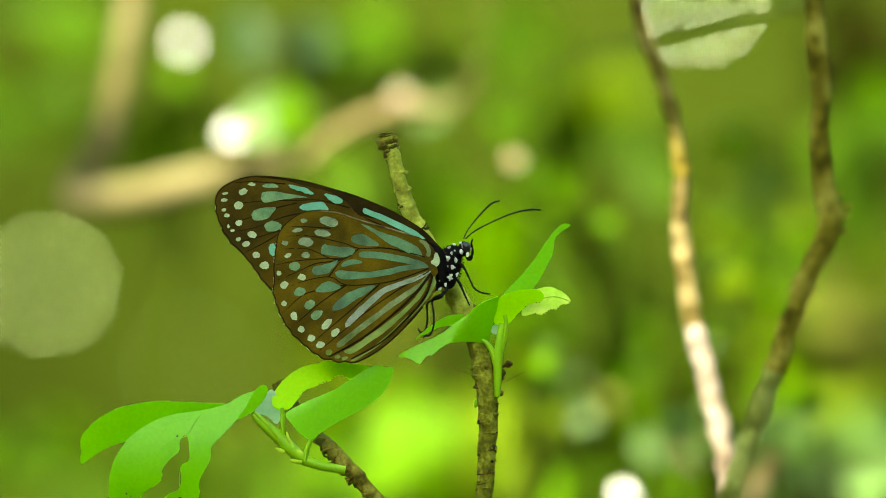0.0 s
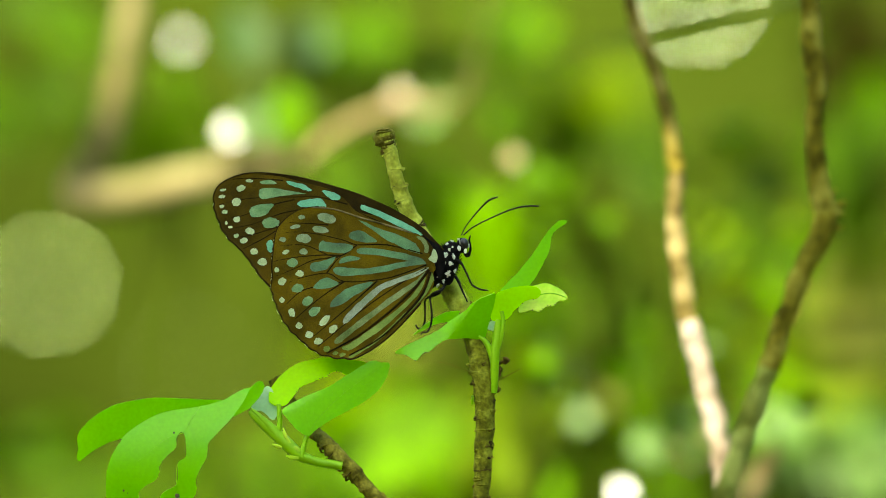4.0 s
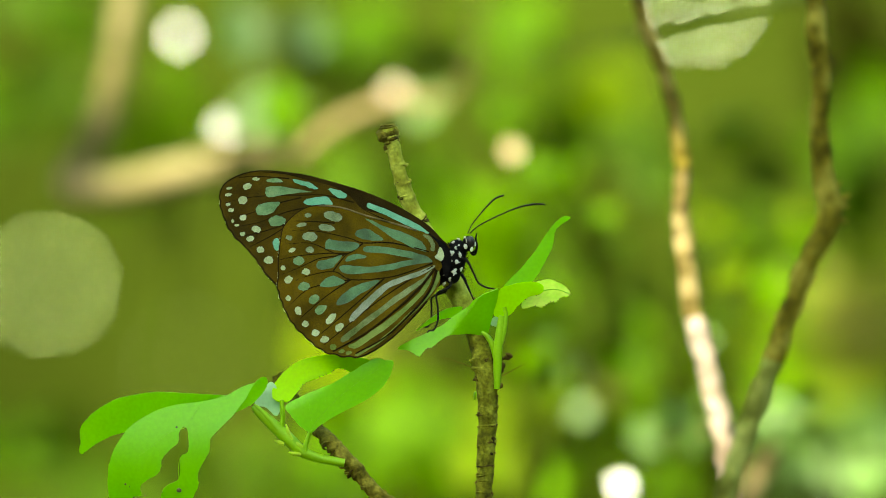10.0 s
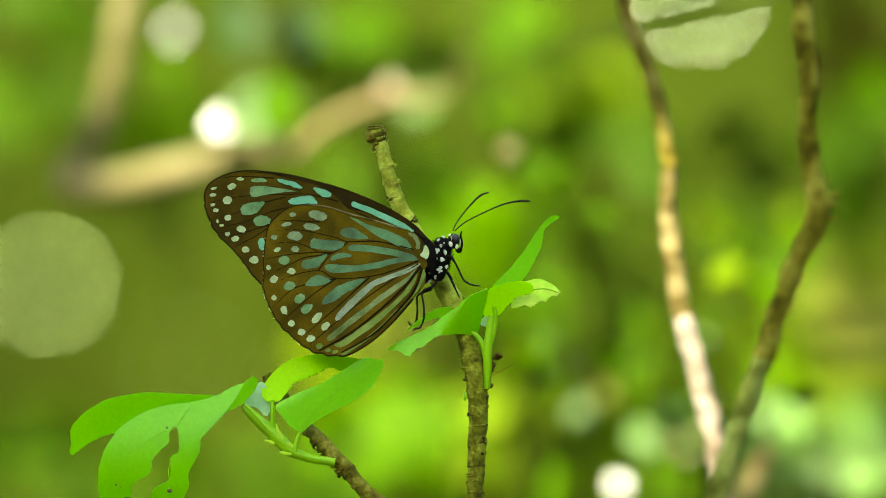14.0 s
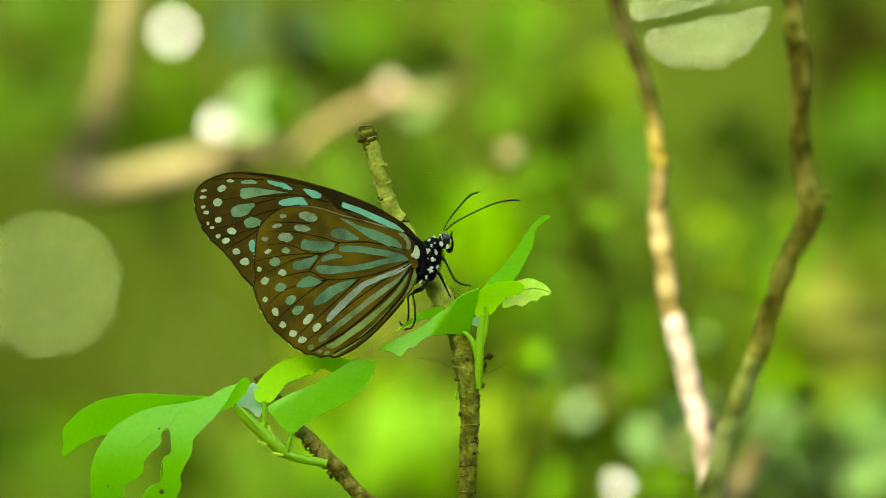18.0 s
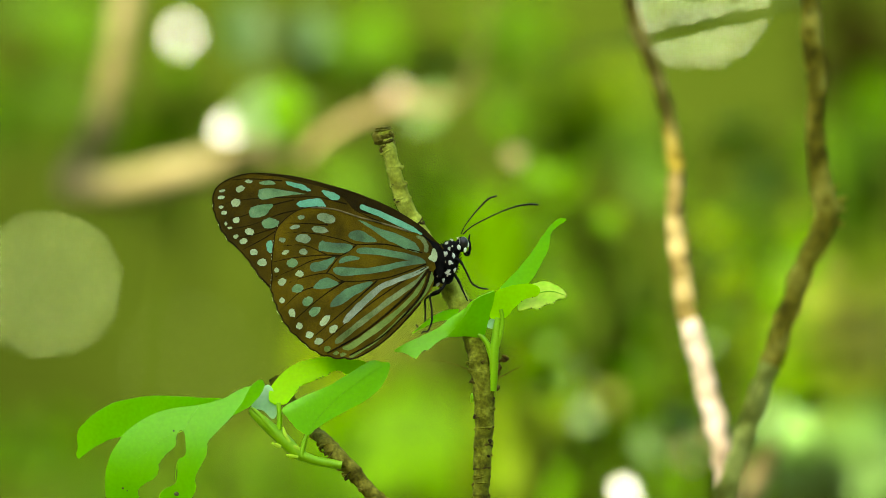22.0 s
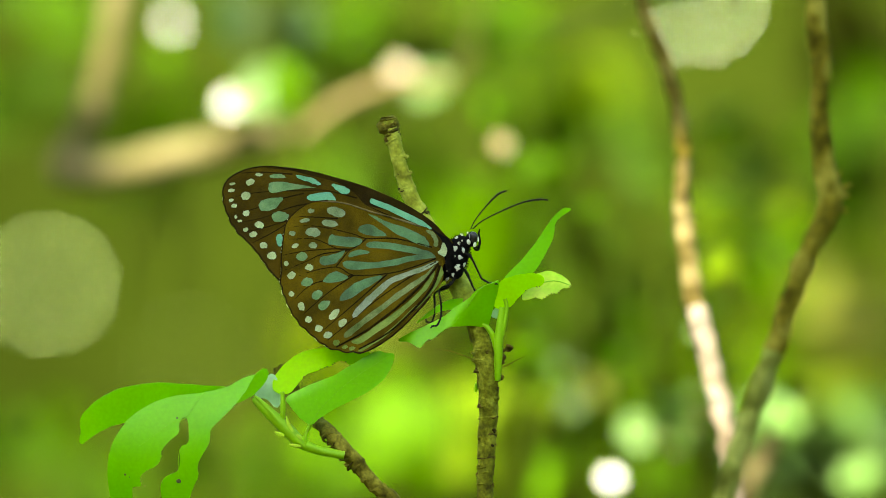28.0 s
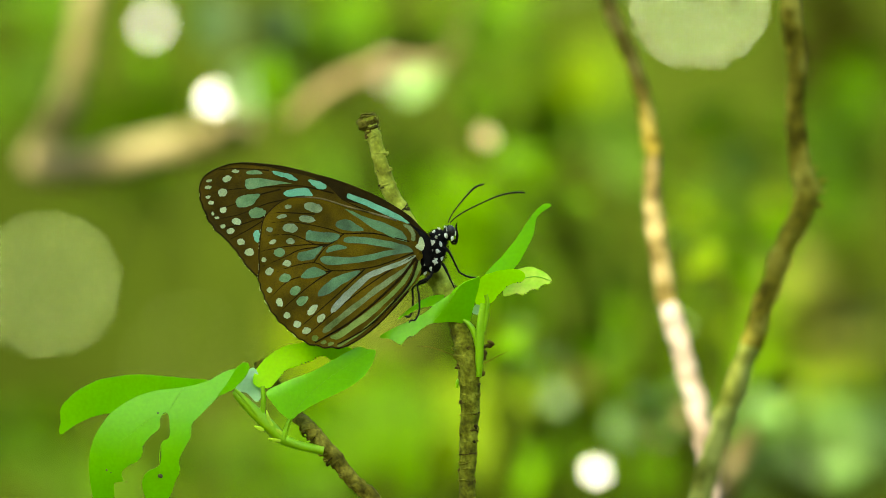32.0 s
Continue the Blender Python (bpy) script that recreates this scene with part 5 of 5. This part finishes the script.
    sway = [(0, 0), (9, 0), (29, 0), (30, 0.4), (30.5, 1.0), (31, 2.2), (31.5, 1.8), (32, 1.8)]
    walk(big_leaf, [(t, Matrix.Translation(hinge) @ pose(0, 0, 0, 0, -a, 0) @ Matrix.Translation(-hinge)) for t, a in sway])
    walk(right_branch, place(right_branch, [(0, 0.24, -2.10, 0.11), (0.5, 0.51, -1.72, 0.05), (1, -0.12, -1.35, -0.48), (1.5, -0.33, -1.37, -0.42), (2, -0.18, -1.86, -0.60), (2.5, -0.67, -0.92, -0.48), (3, -0.90, -0.96, -0.24), (3.5, -0.87, -1.43, 0.16), (5.5, -0.51, -0.99, 0.17), (6, -0.29, -0.26, -0.27), (6.5, -0.65, 0.24, -0.28), (7, -0.10, -0.33, -0.52), (7.5, -0.85, 0.01, 0.14), (8, -0.50, 0.44, -0.44), (8.5, 0.05, 0.16, -0.25), (9, 0.00, 0.00, 0.00), (9.5, -0.05, 0.09, 0.09), (10, 0.02, 0.05, 0.34), (10.5, 0.01, 0.16, 0.21), (11, 0.12, -0.24, 0.05), (11.5, -0.13, -0.15, 0.13), (12, -0.09, -0.17, -0.11), (12.5, -0.85, -0.18, -0.09), (13, -0.90, -0.27, 0.17), (13.5, -1.21, 0.31, -0.29), (14, -2.07, 0.51, -0.15), (14.5, -2.13, 0.48, -0.40), (16.5, -3.64, 0.84, -0.36), (17, -2.97, 0.74, -0.30), (17.5, -3.33, 0.71, -0.09), (18, -3.67, 0.57, -0.31), (18.5, -2.93, 0.34, -0.16), (19, -3.28, 0.66, -0.37), (19.5, -2.93, 0.31, -0.36), (20, -1.73, -0.16, 0.04), (20.5, -2.17, -0.60, -0.05), (21, -0.91, -0.15, -0.01), (21.5, -0.66, 0.21, -0.26), (22, -0.50, -0.64, -0.07), (22.5, 0.66, -0.16, -0.15), (23, 0.83, 0.33, -0.24), (23.5, 1.80, 0.17, -0.22), (24, 2.50, 0.17, -0.15), (24.5, 1.13, 0.24, -0.06), (25, 1.87, 1.62, -0.25), (25.5, 2.85, 1.10, 0.23), (27.5, 0.90, 1.92, -0.12), (28, 0.18, 2.13, 0.20), (28.5, -1.39, 3.08, -0.20), (29, -1.26, 3.69, -0.37), (29.5, -2.59, 4.23, -0.44), (30, -3.14, 5.01, -0.26), (30.5, -4.44, 6.26, -0.26), (31, -7.75, 7.57, -0.91), (31.5, -5.63, 4.86, -0.61), (32, -4.65, 3.19, -0.06)]))
    walk(lit_branch, place(lit_branch, [(0, 0.21, -1.64, -0.17), (0.5, 0.35, -1.83, -0.06), (1, -0.59, -1.28, -0.08), (1.5, -0.67, -1.28, -0.24), (2, -0.46, -1.64, -0.18), (2.5, -0.76, -0.74, -0.46), (3, -0.94, -0.92, -0.13), (3.5, -0.93, -0.55, -0.35), (5.5, -0.31, -0.55, -0.30), (6, -0.52, -0.19, 0.01), (6.5, -0.77, 0.55, -0.19), (7, -0.41, -0.19, -0.31), (7.5, -0.53, 0.55, -0.29), (8, -0.57, 0.55, -0.21), (8.5, 0.08, 0.36, -0.10), (9, 0.00, -0.00, 0.00), (9.5, 0.00, -0.00, 0.00), (10, 0.37, -0.00, -0.01), (10.5, 0.30, 0.36, -0.10), (11, 0.42, -0.19, -0.17), (11.5, 0.27, 0.18, -0.34), (12, -0.10, 0.18, -0.40), (12.5, -0.49, -0.00, -0.53), (13, -0.77, -0.00, -0.44), (13.5, -0.99, 0.36, -0.61), (14, -2.04, 0.55, -0.75), (14.5, -2.23, 0.55, -0.81), (16.5, -3.62, 0.90, -0.57), (17, -3.27, 0.73, -0.57), (17.5, -3.49, 1.27, -0.52), (18, -4.25, 0.55, -0.31), (18.5, -3.30, 0.55, -0.35), (19, -3.53, 0.73, -0.32), (19.5, -3.26, 0.36, -0.20), (20, -2.13, -0.19, -0.42), (20.5, -2.27, -0.55, -0.64), (21, -1.15, 0.18, -0.48), (21.5, -0.63, 0.36, -0.62), (22, -0.67, -0.37, -0.53), (22.5, 0.70, 0.36, -0.39), (23, 0.71, 0.36, -0.32), (23.5, 1.98, 0.73, -0.17), (24, 2.83, 0.18, -0.09), (24.5, 1.75, 0.55, -0.11), (25, 2.72, 1.82, -0.15), (25.5, 3.49, 1.09, 0.08), (27.5, 1.66, 2.00, -0.12), (28, 0.72, 2.54, -0.16), (28.5, -1.35, 3.09, -0.55), (29, -0.64, 3.46, -0.60), (29.5, -2.17, 4.36, -0.94), (30, -2.74, 5.28, -0.84), (30.5, -4.44, 6.55, -0.76), (31, -8.29, 8.00, -1.13), (31.5, -6.06, 5.09, -1.46), (32, -4.96, 3.46, -1.53)]))
    walk(stub, place(stub, [(0, 0.5, -1.5, 0), (6, 0, -0.2, 0), (9, 0, 0, 0), (14, -1, 0, 0), (19, -3.5, 0.5, 0), (23, 1, 0, 0), (25, 2, 1, 0), (28, 0.5, 3, 0), (30, -3, 5, 0), (31, -6, 6, 0), (32, -5, 4, 0)]))
    drift = [(0, 1.1, -1.9, 0), (2, 1.1, -2.2, 0), (6, -0.2, -0.5, 0), (9, 0.0, 0.0, 0), (12, -0.9, 0.9, 0), (14, -1.7, 1.7, 0), (17, -2.7, 1.7, 0), (19, -1.7, 0.9, 0), (21, -1.1, 0.9, 0), (23, 1.6, -0.5, 0), (25, 1.6, -0.5, 0), (28, -2.5, 3.9, 0), (29, -6.8, 7.2, 0), (30, -8.9, 8.9, 0), (31, -7.8, 6.0, 0), (32, -8.2, 3.1, 0)]
    sheen = [(0, 1.7, -1.2, 0), (2, 1.7, -1.5, 0), (6, 0.7, -0.4, 0), (9, 0.0, 0.0, 0), (12, -0.9, 0.7, 0), (17, -1.5, 1.2, 0), (19, -1.2, 0.7, 0), (23, 0.9, -0.4, 0), (25, 1.2, -0.4, 0), (28, 1.2, 6.3, 0), (29, -2.2, 10.3, 0), (30, -5.5, 13.7, 0), (31, -4.4, 10.2, 0), (32, -2.6, 7.3, 0)]
    slow = [(0, 0.3, -1.8, 0), (6, 0, -1.0, 0), (9, 0, 0, 0), (13, -0.9, 0.5, 0), (19, -0.9, 0.2, 0), (23, 0.8, -1.5, 0), (25, 0.8, -1.0, 0), (28, -2.8, 2.0, 0), (30, -6.0, 4.0, 0), (31, -6.0, 3.4, 0), (32, -6.6, 3.6, 0)]
    upper = ("glint", "under", "band", "band_b", "shine", "shine_b", "shine_c", "shine_d", "pink", "pink_c")
    for key, plant in SHRUBS.items():
        walk(plant, place(plant, sheen if str(key).startswith("shine") or str(key).startswith("pink") else drift if key in upper else slow))
    walk(tan_twig, place(tan_twig, [(0, 1.3, -1.2, 0), (2, 1.3, -1.5, 0), (6, 0.4, -0.3, 0), (9, 0.0, 0.0, 0), (12, -1.2, 0.9, 0), (17, -1.7, 1.2, 0), (19, -0.7, 0.6, 0), (23, 1.2, -0.4, 0), (25, 1.2, -0.4, 0), (28, 0.4, 5.4, 0), (29, -2.2, 9.9, 0), (30, -4.1, 13.8, 0), (31, -2.9, 11.9, 0), (32, -1.7, 9.9, 0)]))
    walk(thin_twig, place(thin_twig, [(0, 0.6, -1.0, 0), (6, -0.3, -0.2, 0), (9, 0, 0, 0), (13, -2, 1.5, 0), (19, -4, 1.2, 0), (23, 1.0, -0.6, 0), (25, 1.5, 0.6, 0), (28, -2, 6, 1.0), (30, -6, 9, 2), (31, -7, 9, 2), (32, -6, 9, 2)]))
    walk(far_bough, place(far_bough, [(0, 1.0, -2.3, 0), (6, 0.8, -1.3, 0), (9, 0.0, 0.0, 0), (12, -0.5, 0.8, 0), (19, -1.0, 1.3, 0), (21, -0.1, 0.8, 0), (23, -0.4, 0.3, 0), (25, -0.7, -0.5, 0), (28, -2.0, 4.7, 0), (29, -4.5, 7.5, 0), (30, -9.0, 10.5, 0), (31, -8.5, 6.5, 0), (32, -9.5, 5.8, 0)]))


motions()
